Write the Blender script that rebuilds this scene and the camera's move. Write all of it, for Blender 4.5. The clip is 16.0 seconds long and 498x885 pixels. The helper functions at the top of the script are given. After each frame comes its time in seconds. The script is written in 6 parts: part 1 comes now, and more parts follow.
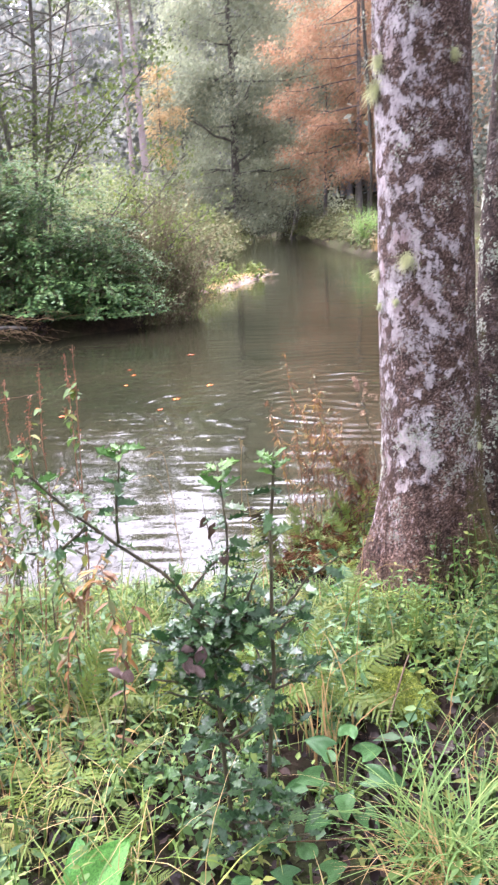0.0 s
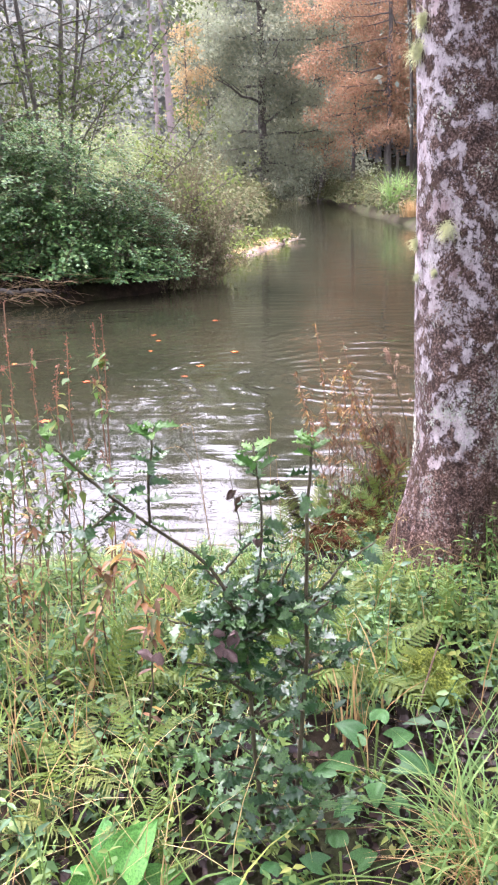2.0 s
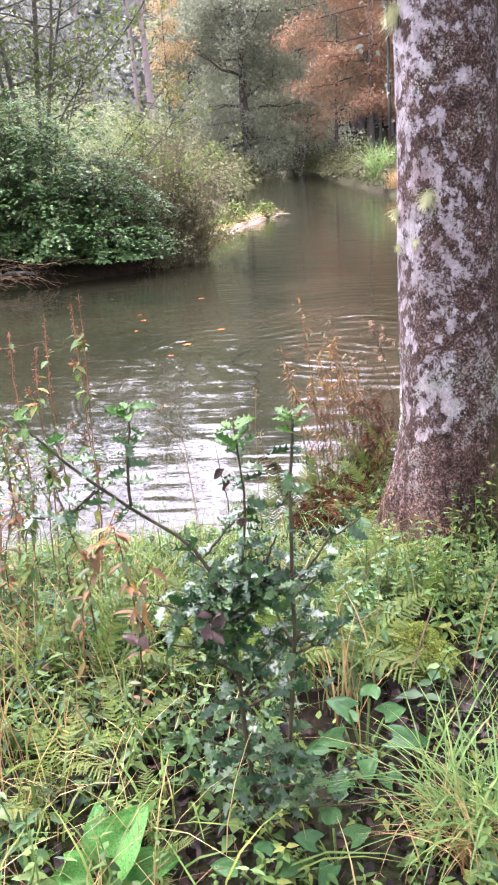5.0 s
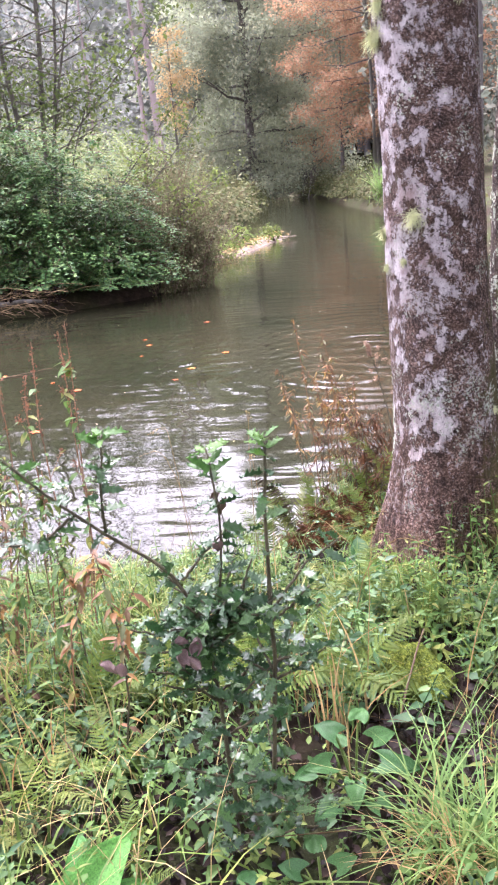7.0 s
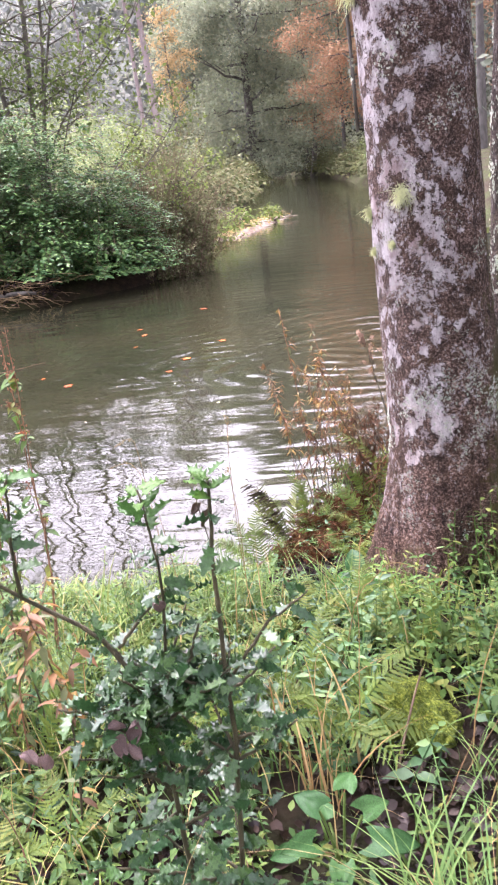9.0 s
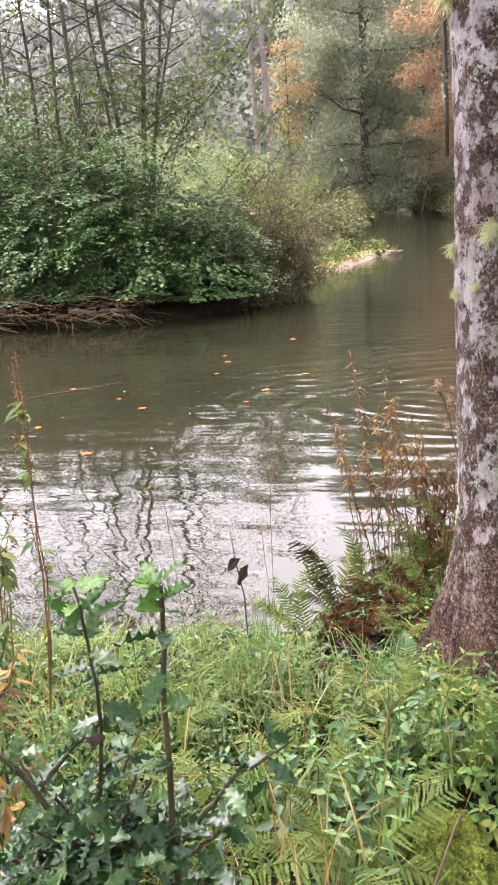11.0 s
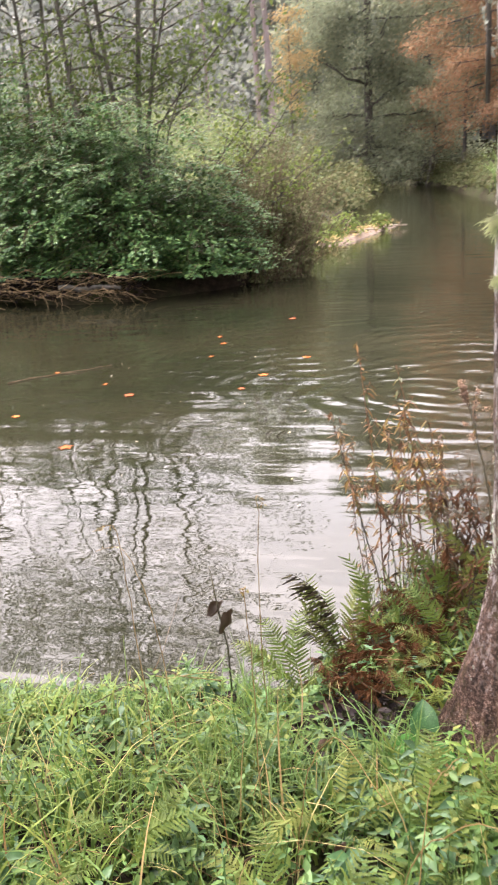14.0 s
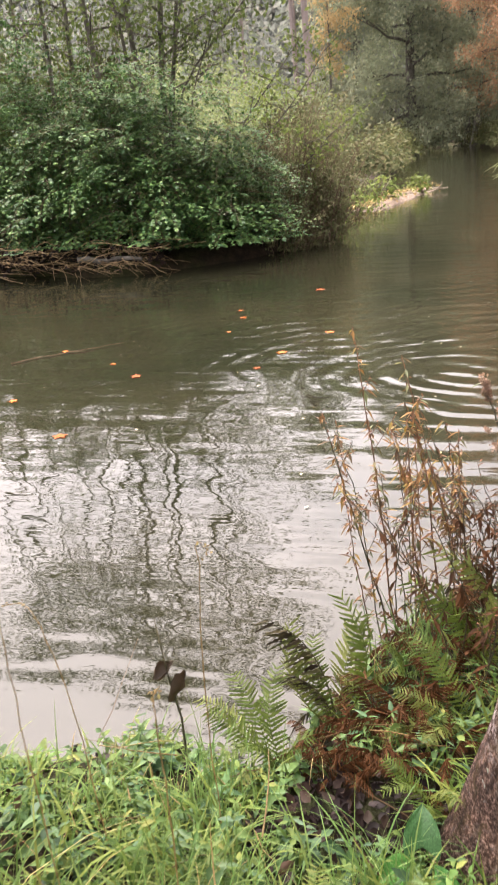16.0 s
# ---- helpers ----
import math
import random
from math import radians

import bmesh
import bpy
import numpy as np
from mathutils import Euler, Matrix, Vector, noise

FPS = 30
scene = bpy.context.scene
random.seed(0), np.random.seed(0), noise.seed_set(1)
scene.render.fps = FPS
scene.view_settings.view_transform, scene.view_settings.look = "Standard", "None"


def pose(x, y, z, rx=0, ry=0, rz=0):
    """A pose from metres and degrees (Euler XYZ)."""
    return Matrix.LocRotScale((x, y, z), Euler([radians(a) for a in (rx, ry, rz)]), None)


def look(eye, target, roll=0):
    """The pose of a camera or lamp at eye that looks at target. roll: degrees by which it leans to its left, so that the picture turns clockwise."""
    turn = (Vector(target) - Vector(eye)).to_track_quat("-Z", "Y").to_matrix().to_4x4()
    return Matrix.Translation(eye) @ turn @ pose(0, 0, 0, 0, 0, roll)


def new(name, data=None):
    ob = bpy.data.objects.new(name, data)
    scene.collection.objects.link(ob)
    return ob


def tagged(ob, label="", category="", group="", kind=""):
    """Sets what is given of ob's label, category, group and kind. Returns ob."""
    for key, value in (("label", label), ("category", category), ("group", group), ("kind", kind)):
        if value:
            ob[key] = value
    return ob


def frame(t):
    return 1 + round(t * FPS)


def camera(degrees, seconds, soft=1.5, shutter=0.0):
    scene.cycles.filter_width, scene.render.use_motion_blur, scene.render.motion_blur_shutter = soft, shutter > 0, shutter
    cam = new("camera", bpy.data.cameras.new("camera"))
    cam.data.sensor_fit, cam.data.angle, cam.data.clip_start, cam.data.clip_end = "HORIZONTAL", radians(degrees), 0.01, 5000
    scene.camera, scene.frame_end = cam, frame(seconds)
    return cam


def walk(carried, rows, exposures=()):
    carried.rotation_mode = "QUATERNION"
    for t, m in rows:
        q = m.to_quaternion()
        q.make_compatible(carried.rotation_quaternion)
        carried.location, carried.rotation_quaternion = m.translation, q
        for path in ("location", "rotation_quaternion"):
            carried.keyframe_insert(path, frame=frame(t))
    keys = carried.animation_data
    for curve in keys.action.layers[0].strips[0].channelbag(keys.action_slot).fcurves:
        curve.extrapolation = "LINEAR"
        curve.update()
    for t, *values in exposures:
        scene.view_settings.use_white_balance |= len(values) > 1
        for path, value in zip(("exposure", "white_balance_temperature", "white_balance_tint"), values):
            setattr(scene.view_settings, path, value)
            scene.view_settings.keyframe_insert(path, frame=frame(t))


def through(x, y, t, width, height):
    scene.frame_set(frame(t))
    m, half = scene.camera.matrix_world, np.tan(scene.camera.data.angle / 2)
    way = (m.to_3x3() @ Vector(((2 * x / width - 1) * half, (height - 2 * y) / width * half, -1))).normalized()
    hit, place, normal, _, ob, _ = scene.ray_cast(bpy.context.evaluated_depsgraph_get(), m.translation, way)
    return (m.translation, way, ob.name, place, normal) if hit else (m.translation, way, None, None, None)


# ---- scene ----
cam = camera(33.0, 16.0, 2.0, 0.5)
PATH = [
    (0, (0.217, 0.093, 1.958), (0.092, 2.022, 1.443), -2.2),
    (0.5, (0.209, 0.129, 1.96), (0.021, 2.039, 1.398), -1.8),
    (1, (0.198, 0.146, 1.958), (-0.021, 2.051, 1.39), -2.0),
    (1.5, (0.19, 0.155, 1.971), (-0.017, 2.065, 1.416), -1.9),
    (2, (0.177, 0.168, 1.969), (0.001, 2.07, 1.377), -1.6),
    (2.5, (0.17, 0.178, 1.969), (0.02, 2.079, 1.366), -1.5),
    (3, (0.175, 0.192, 1.97), (0.022, 2.088, 1.353), -2.1),
    (3.5, (0.188, 0.199, 1.962), (0.027, 2.084, 1.314), -3.1),
    (4, (0.194, 0.204, 1.959), (0.044, 2.085, 1.296), -3.3),
    (6.5, (0.242, 0.197, 1.961), (0.053, 2.096, 1.363), -3.6),
    (7, (0.287, 0.214, 1.955), (0.099, 2.115, 1.363), -4.7),
    (7.5, (0.307, 0.27, 1.947), (0.133, 2.176, 1.365), -6.2),
    (8, (0.326, 0.39, 1.943), (0.159, 2.299, 1.371), -6.2),
    (8.5, (0.346, 0.521, 1.944), (0.15, 2.424, 1.361), -6.2),
    (9, (0.385, 0.578, 1.935), (0.167, 2.464, 1.305), -6.9),
    (9.5, (0.428, 0.72, 1.942), (0.086, 2.611, 1.387), -7.5),
    (9.7, (0.456, 0.793, 1.936), (0.083, 2.675, 1.37), -6.3),
    (11.8, (0.491, 1.135, 1.881), (0.082, 3.017, 1.341), -2.9),
    (12, (0.483, 1.209, 1.888), (0.112, 3.097, 1.343), -3.5),
    (12.5, (0.441, 1.336, 1.887), (0.099, 3.219, 1.308), -4.0),
    (13, (0.423, 1.394, 1.887), (0.093, 3.279, 1.303), -3.2),
    (13.5, (0.413, 1.445, 1.884), (0.063, 3.322, 1.291), -2.9),
    (14, (0.414, 1.582, 1.857), (-0.013, 3.439, 1.252), -3.5),
    (14.5, (0.454, 1.734, 1.832), (-0.035, 3.555, 1.164), -2.8),
    (15, (0.477, 1.82, 1.82), (-0.032, 3.642, 1.171), -3.2),
    (15.5, (0.498, 1.98, 1.789), (-0.004, 3.814, 1.167), -4.4),
    (16, (0.498, 2.207, 1.783), (-0.025, 4.019, 1.116), -4.8),
]
walk(cam, [(t, look(eye, target, roll)) for t, eye, target, roll in PATH],
     [(0, 3.35, 6070, 31), (3, 3.30, 6080, 33), (8.5, 3.33, 6150, 33), (9.5, 3.22, 6330, 31), (12, 2.88, 6760, 22), (13.4, 2.98, 6770, 22), (14, 2.90, 6850, 22), (15, 2.86, 6950, 21), (16, 2.79, 7100, 21)])

# ---- light ----
world = bpy.data.worlds.new("overcast_sky")
scene.world = world
world.use_nodes = True
wn, wl = world.node_tree.nodes, world.node_tree.links
sky = wn.new("ShaderNodeTexSky")
sky.sky_type = "NISHITA"
sky.sun_disc = False
sky.sun_elevation, sky.sun_rotation = radians(64), radians(-35)
sky.air_density, sky.dust_density, sky.ozone_density = 1.0, 6.0, 2.0
pale = wn.new("ShaderNodeHueSaturation")
pale.inputs["Saturation"].default_value = 0.22
wl.new(sky.outputs["Color"], pale.inputs["Color"])
wl.new(pale.outputs["Color"], wn["Background"].inputs["Color"])
wn["Background"].inputs["Strength"].default_value = 0.15

sun = new("sun", bpy.data.lights.new("sun", "SUN"))
sun.data.energy, sun.data.angle, sun.data.color = 0.4, radians(80), (1.0, 0.985, 0.97)
sun.matrix_world = look((0, 0, 0), (-math.sin(radians(-35)) * math.cos(radians(64)), -math.cos(radians(-35)) * math.cos(radians(64)), -math.sin(radians(64))))

# ---- materials ----
RNG = np.random.default_rng(7)


class Mat:
    """A node material under construction."""

    def __init__(self, name, rough=0.6, spec=0.5):
        self.m = bpy.data.materials.new(name)
        self.m.use_nodes = True
        self.n, self.l = self.m.node_tree.nodes, self.m.node_tree.links
        self.b = self.n["Principled BSDF"]
        self.b.inputs["Roughness"].default_value = rough
        self.b.inputs["Specular IOR Level"].default_value = spec
        self.co = self.n.new("ShaderNodeTexCoord").outputs["Object"]

    def noise(self, scale, detail=4.0, rough=0.6, stretch=None):
        node = self.n.new("ShaderNodeTexNoise")
        node.inputs["Scale"].default_value, node.inputs["Detail"].default_value, node.inputs["Roughness"].default_value = scale, detail, rough
        co = self.co
        if stretch:
            mp = self.n.new("ShaderNodeMapping")
            mp.inputs["Scale"].default_value = stretch
            self.l.new(co, mp.inputs["Vector"])
            co = mp.outputs["Vector"]
        self.l.new(co, node.inputs["Vector"])
        return node.outputs["Fac"]

    def ramp(self, fac, stops):
        node = self.n.new("ShaderNodeValToRGB")
        e = node.color_ramp.elements
        while len(e) < len(stops):
            e.new(0.5)
        for k, (p, c) in zip(e, stops):
            k.position, k.color = p, (*c, 1)
        self.l.new(fac, node.inputs["Fac"])
        return node.outputs["Color"]

    def mix(self, fac, a, b, blend="MIX"):
        node = self.n.new("ShaderNodeMix")
        node.data_type, node.blend_type = "RGBA", blend
        for k, v in ((0, fac), (6, a), (7, b)):
            if isinstance(v, (int, float)):
                node.inputs[k].default_value = v
            elif isinstance(v, tuple):
                node.inputs[k].default_value = (*v, 1)
            else:
                self.l.new(v, node.inputs[k])
        return node.outputs[2]

    def colour(self, out):
        self.l.new(out, self.b.inputs["Base Color"])
        return self

    def roughness(self, out):
        self.l.new(out, self.b.inputs["Roughness"])
        return self

    def bump(self, fac, strength=0.5, distance=0.01):
        node = self.n.new("ShaderNodeBump")
        node.inputs["Strength"].default_value, node.inputs["Distance"].default_value = strength, distance
        self.l.new(fac, node.inputs["Height"])
        self.l.new(node.outputs["Normal"], self.b.inputs["Normal"])
        return self


def leaf_mat(name, colours, rough=0.45, through=0.25, per_object=False, spec=0.5, patch=0.6):
    """Leaves: one tint from the list for each leaf, drifting in patches over the plant, with some light through the blade."""
    m = Mat(name, rough, spec)
    if per_object:
        rnd = m.n.new("ShaderNodeObjectInfo").outputs["Random"]
    else:
        rnd = m.n.new("ShaderNodeNewGeometry").outputs["Random Per Island"]
    k = len(colours)
    tint = m.ramp(rnd, [((i + 0.5) / k, c) for i, c in enumerate(colours)])
    drift = m.ramp(m.noise(patch, 3), [(0.3, (0.6, 0.6, 0.55)), (0.7, (1.35, 1.35, 1.2))])
    vein = m.ramp(m.noise(60, 3), [(0.3, (0.85, 0.85, 0.85)), (0.7, (1.1, 1.1, 1.1))])
    out = m.mix(1.0, m.mix(1.0, tint, drift, "MULTIPLY"), vein, "MULTIPLY")
    m.colour(out)
    tr = m.n.new("ShaderNodeBsdfTranslucent")
    m.l.new(out, tr.inputs["Color"])
    mix = m.n.new("ShaderNodeMixShader")
    mix.inputs[0].default_value = through
    m.l.new(m.b.outputs[0], mix.inputs[1])
    m.l.new(tr.outputs[0], mix.inputs[2])
    m.l.new(mix.outputs[0], m.n["Material Output"].inputs["Surface"])
    return m.m


def bark_mat(name, dark, light, scale=6.0, rough=0.85):
    m = Mat(name, rough, 0.3)
    f = m.noise(scale, 6, 0.7, (1, 1, 0.35))
    m.colour(m.ramp(f, [(0.35, dark), (0.65, light)]))
    m.bump(m.noise(scale * 5, 5, 0.7, (1, 1, 0.25)), 0.8, 0.01)
    return m.m


M_GROUND = Mat("soil_and_litter", 0.95, 0.08)
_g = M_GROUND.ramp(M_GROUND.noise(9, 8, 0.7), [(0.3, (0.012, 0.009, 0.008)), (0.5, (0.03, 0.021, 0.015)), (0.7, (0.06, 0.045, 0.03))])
_h = M_GROUND.ramp(M_GROUND.noise(40, 5, 0.7), [(0.35, (0.02, 0.02, 0.010)), (0.7, (0.055, 0.07, 0.024))])
M_GROUND.colour(M_GROUND.mix(M_GROUND.ramp(M_GROUND.noise(0.8, 3), [(0.4, (0, 0, 0)), (0.6, (1, 1, 1))]), _g, _h))
M_GROUND.bump(M_GROUND.noise(30, 8, 0.8), 1.0, 0.03)
M_GROUND = M_GROUND.m


def water_mat():
    m = Mat("murky_river_water", 0.02, 0.5)
    m.b.inputs["IOR"].default_value = 1.37
    m.colour(m.ramp(m.noise(0.35, 4, 0.6), [(0.3, (0.009, 0.011, 0.006)), (0.7, (0.023, 0.021, 0.012))]))
    # rings spreading from where a drip fell, over a slow swell and a fine shiver
    mp = m.n.new("ShaderNodeMapping")
    mp.inputs["Location"].default_value = (-1.25, -9.3, 0)
    m.l.new(m.co, mp.inputs["Vector"])
    ring = m.n.new("ShaderNodeTexWave")
    ring.wave_type, ring.rings_direction, ring.wave_profile = "RINGS", "SPHERICAL", "SIN"
    ring.inputs["Scale"].default_value, ring.inputs["Distortion"].default_value = 1.0, 0.35
    ring.inputs["Detail"].default_value, ring.inputs["Detail Scale"].default_value = 2.0, 0.8
    drift = m.n.new("ShaderNodeTexNoise")
    drift.inputs["Scale"].default_value, drift.inputs["Detail"].default_value = 0.55, 1.0
    m.l.new(m.co, drift.inputs["Vector"])
    warp = m.n.new("ShaderNodeVectorMath")
    warp.operation = "MULTIPLY_ADD"
    warp.inputs[1].default_value = (1.5, 1.5, 0)
    m.l.new(drift.outputs["Color"], warp.inputs[0])
    m.l.new(mp.outputs["Vector"], warp.inputs[2])
    m.l.new(warp.outputs["Vector"], ring.inputs["Vector"])
    swell = m.noise(1.3, 1, 0.4, (0.6, 1.2, 1))
    broken = m.ramp(m.noise(1.1, 2, 0.5), [(0.38, (0.22, 0.22, 0.22)), (0.60, (1, 1, 1))])
    chop = m.noise(2.6, 2, 0.5, (0.35, 1.3, 1))
    wavelet = m.noise(6.5, 2, 0.5, (0.35, 1.35, 1))
    fine = m.noise(8, 3, 0.55, (0.45, 1.3, 1))

    def maths(op, a, b):
        k = m.n.new("ShaderNodeMath")
        k.operation = op
        for i, v in enumerate((a, b)):
            if isinstance(v, (int, float)):
                k.inputs[i].default_value = v
            else:
                m.l.new(v, k.inputs[i])
        return k.outputs[0]

    dist = m.n.new("ShaderNodeVectorMath")
    dist.operation = "LENGTH"
    m.l.new(mp.outputs["Vector"], dist.inputs[0])
    fade = maths("DIVIDE", 1.0, maths("ADD", 1.0, maths("POWER", maths("DIVIDE", dist.outputs["Value"], 3.0), 3.0)))
    rings = maths("MULTIPLY", maths("MULTIPLY", maths("MULTIPLY", ring.outputs["Fac"], fade), broken), 0.0078)
    h = maths("ADD", maths("ADD", maths("ADD", rings, maths("MULTIPLY", wavelet, 0.0015)), maths("MULTIPLY", chop, 0.0088)), maths("ADD", maths("MULTIPLY", swell, 0.007), maths("MULTIPLY", fine, 0.0006)))
    m.bump(h, 1.0, 1.0)
    return m.m


M_WATER = water_mat()

# ---- mesh tools ----


class Buf:
    """Gathers vertices and faces of one mesh."""

    def __init__(self):
        self.v, self.f, self.c, self.n = [], [], [], 0

    def add(self, verts, faces):
        verts = np.asarray(verts, float).reshape(-1, 3)
        for f in faces:
            self.f.append(np.asarray(f, np.int64) + self.n)
            self.c.append(len(f))
        self.v.append(verts)
        self.n += len(verts)
        return self

    def many(self, verts, faces):
        """Copies of one template: verts (copies, count, 3), faces as index lists of one copy."""
        m, k = verts.shape[:2]
        flat = np.concatenate([np.asarray(f, np.int64) for f in faces])
        cnt = np.array([len(f) for f in faces])
        self.f.append((flat[None] + (np.arange(m) * k)[:, None]).ravel() + self.n)
        self.c.append(np.tile(cnt, m))
        self.v.append(verts.reshape(-1, 3))
        self.n += m * k
        return self

    def tube(self, pts, radii, sides=6, cap=True):
        pts = np.asarray(pts, float)
        radii = np.broadcast_to(np.asarray(radii, float), (len(pts),))
        d = np.gradient(pts, axis=0)
        d /= np.linalg.norm(d, axis=1)[:, None] + 1e-9
        ref = np.array([1.0, 0, 0]) if abs(d[0][0]) < 0.8 else np.array([0, 1.0, 0])
        u = np.cross(d, ref)
        u /= np.linalg.norm(u, axis=1)[:, None] + 1e-9
        w = np.cross(d, u)
        a = np.arange(sides) * 2 * math.pi / sides
        ring = pts[:, None] + radii[:, None, None] * (np.cos(a)[None, :, None] * u[:, None] + np.sin(a)[None, :, None] * w[:, None])
        faces = []
        for i in range(len(pts) - 1):
            for j in range(sides):
                k = (j + 1) % sides
                faces.append((i * sides + j, i * sides + k, (i + 1) * sides + k, (i + 1) * sides + j))
        if cap:
            faces.append(tuple(range(sides))[::-1])
            faces.append(tuple((len(pts) - 1) * sides + j for j in range(sides)))
        return self.add(ring, faces)

    def mesh(self, name, material, smooth=True):
        me = bpy.data.meshes.new(name)
        v = np.concatenate(self.v)
        loops = np.concatenate([np.atleast_1d(f) for f in self.f])
        counts = np.concatenate([np.atleast_1d(c) for c in self.c])
        me.vertices.add(len(v))
        me.vertices.foreach_set("co", v.astype(np.float32).ravel())
        me.loops.add(len(loops))
        me.loops.foreach_set("vertex_index", loops.astype(np.int32))
        me.polygons.add(len(counts))
        me.polygons.foreach_set("loop_start", np.concatenate([[0], np.cumsum(counts)[:-1]]).astype(np.int32))
        me.update(calc_edges=True)
        me.validate()
        if smooth:
            me.polygons.foreach_set("use_smooth", np.ones(len(me.polygons), bool))
        me.materials.append(material)
        return me


def part(name, buf, material, parent=None, label="", kind="", smooth=True):
    """Links a mesh as one object under a thing or a part."""
    ob = new(name, buf if isinstance(buf, bpy.types.Mesh) else buf.mesh(name, material, smooth))
    if parent:
        ob.parent = parent
    return tagged(ob, label, "", "", kind)


def empty(name, at=(0, 0, 0), label="", category="", group="", kind=""):
    ob = new(name)
    ob.empty_display_size = 0.1
    ob.location = at
    return tagged(ob, label, category, group, kind)


def turns(n, tilt=1.0, rng=RNG, up=None):
    """Random turns for leaves: heading all round, tilt away from flat by about that many radians."""
    az = rng.uniform(0, 2 * math.pi, n)
    pt = rng.normal(0, tilt, n)
    rl = rng.normal(0, tilt * 0.7, n)
    ca, sa, cp, sp, cr, sr = np.cos(az), np.sin(az), np.cos(pt), np.sin(pt), np.cos(rl), np.sin(rl)
    z0, o0 = np.zeros(n), np.ones(n)
    rz = np.stack([np.stack([ca, -sa, z0], 1), np.stack([sa, ca, z0], 1), np.stack([z0, z0, o0], 1)], 1)
    rx = np.stack([np.stack([o0, z0, z0], 1), np.stack([z0, cp, -sp], 1), np.stack([z0, sp, cp], 1)], 1)
    ry = np.stack([np.stack([cr, z0, sr], 1), np.stack([z0, o0, z0], 1), np.stack([-sr, z0, cr], 1)], 1)
    return rz @ rx @ ry


def strew(buf, template, at, rot, size):
    """Puts copies of a template (verts, faces) at the given places, turned and sized."""
    tv, tf = template
    tv = np.asarray(tv, float)
    size = np.asarray(size, float).reshape(-1, 1, 1)
    v = np.einsum("nij,kj->nki", rot, tv) * size + np.asarray(at)[:, None]
    return buf.many(v, tf)


# leaf shapes, one unit long along y
LEAF = ([(0, 0, 0), (-0.25, 0.30, 0.07), (0, 0.36, -0.03), (0.25, 0.30, 0.07), (-0.15, 0.68, 0.02), (0, 0.72, -0.06), (0.15, 0.68, 0.02), (0, 1.0, -0.12)],
        [(0, 2, 1), (0, 3, 2), (1, 2, 5, 4), (2, 3, 6, 5), (4, 5, 7), (5, 6, 7)])
BLADE4 = ([(0, 0, 0), (-0.3, 0.45, 0.05), (0, 1, -0.05), (0.3, 0.45, 0.05)], [(0, 3, 2), (0, 2, 1)])
FOLD4 = ([(0, 0, 0), (-0.3, 0.42, 0.07), (0, 0.48, -0.02), (0.3, 0.42, 0.07), (0, 1, -0.1)], [(0, 3, 2), (0, 2, 1), (2, 3, 4), (1, 2, 4)])
NARROW = ([(0, 0, 0), (-0.11, 0.4, 0.03), (0, 1, -0.1), (0.11, 0.4, 0.03)], [(0, 3, 2), (0, 2, 1)])


def wob(n, amp, rng=RNG):
    """A smooth random walk in 3D with n steps."""
    return np.cumsum(rng.normal(0, amp, (n, 3)), axis=0)


# ---- ground and water ----
NEAR_SHORE = [(-60, 9), (-8, 5.2), (-3, 4.3), (-1.5, 4.0), (-0.82, 4.05), (-0.4, 4.2), (-0.1, 4.15), (0.12, 4.75), (0.4, 5.3), (0.75, 5.3), (1.3, 6.0), (2.2, 8.0),
              (3.2, 12), (4.1, 20), (4.0, 30), (3.7, 38), (3.25, 46), (2.6, 53), (1.8, 63), (0.3, 82), (-2.6, 98), (-10, 113), (-60, 130), (-400, 200)]
LEFT_SHORE = [(-60, 17), (-12, 15.4), (-7.1, 15.0), (-5.5, 14.5), (-4.5, 14.6), (-3.25, 15.6), (-2.6, 17.2), (-2.55, 19.5), (-2.5, 25), (-2.45, 28), (-2.5, 32), (-3.0, 36), (-3.6, 50),
              (-4.4, 70), (-8, 85), (-60, 105), (-400, 160)]
near_poly = np.array(NEAR_SHORE + [(-400, 700), (700, 700), (700, -300), (-400, -300)], float)
left_poly = np.array(LEFT_SHORE + [(-400, 17)], float)


def inside(px, py, poly):
    hit = np.zeros(px.shape, bool)
    for (x0, y0), (x1, y1) in zip(poly, np.roll(poly, -1, 0)):
        if y0 == y1:
            continue
        c = (y0 > py) != (y1 > py)
        hit ^= c & (px < (x1 - x0) * (py - y0) / (y1 - y0) + x0)
    return hit


def edge_gap(px, py, line):
    best = np.full(px.shape, 1e9)
    line = np.asarray(line, float)
    for (x0, y0), (x1, y1) in zip(line[:-1], line[1:]):
        dx, dy = x1 - x0, y1 - y0
        k = np.clip(((px - x0) * dx + (py - y0) * dy) / (dx * dx + dy * dy), 0, 1)
        best = np.minimum(best, np.hypot(px - x0 - k * dx, py - y0 - k * dy))
    return best


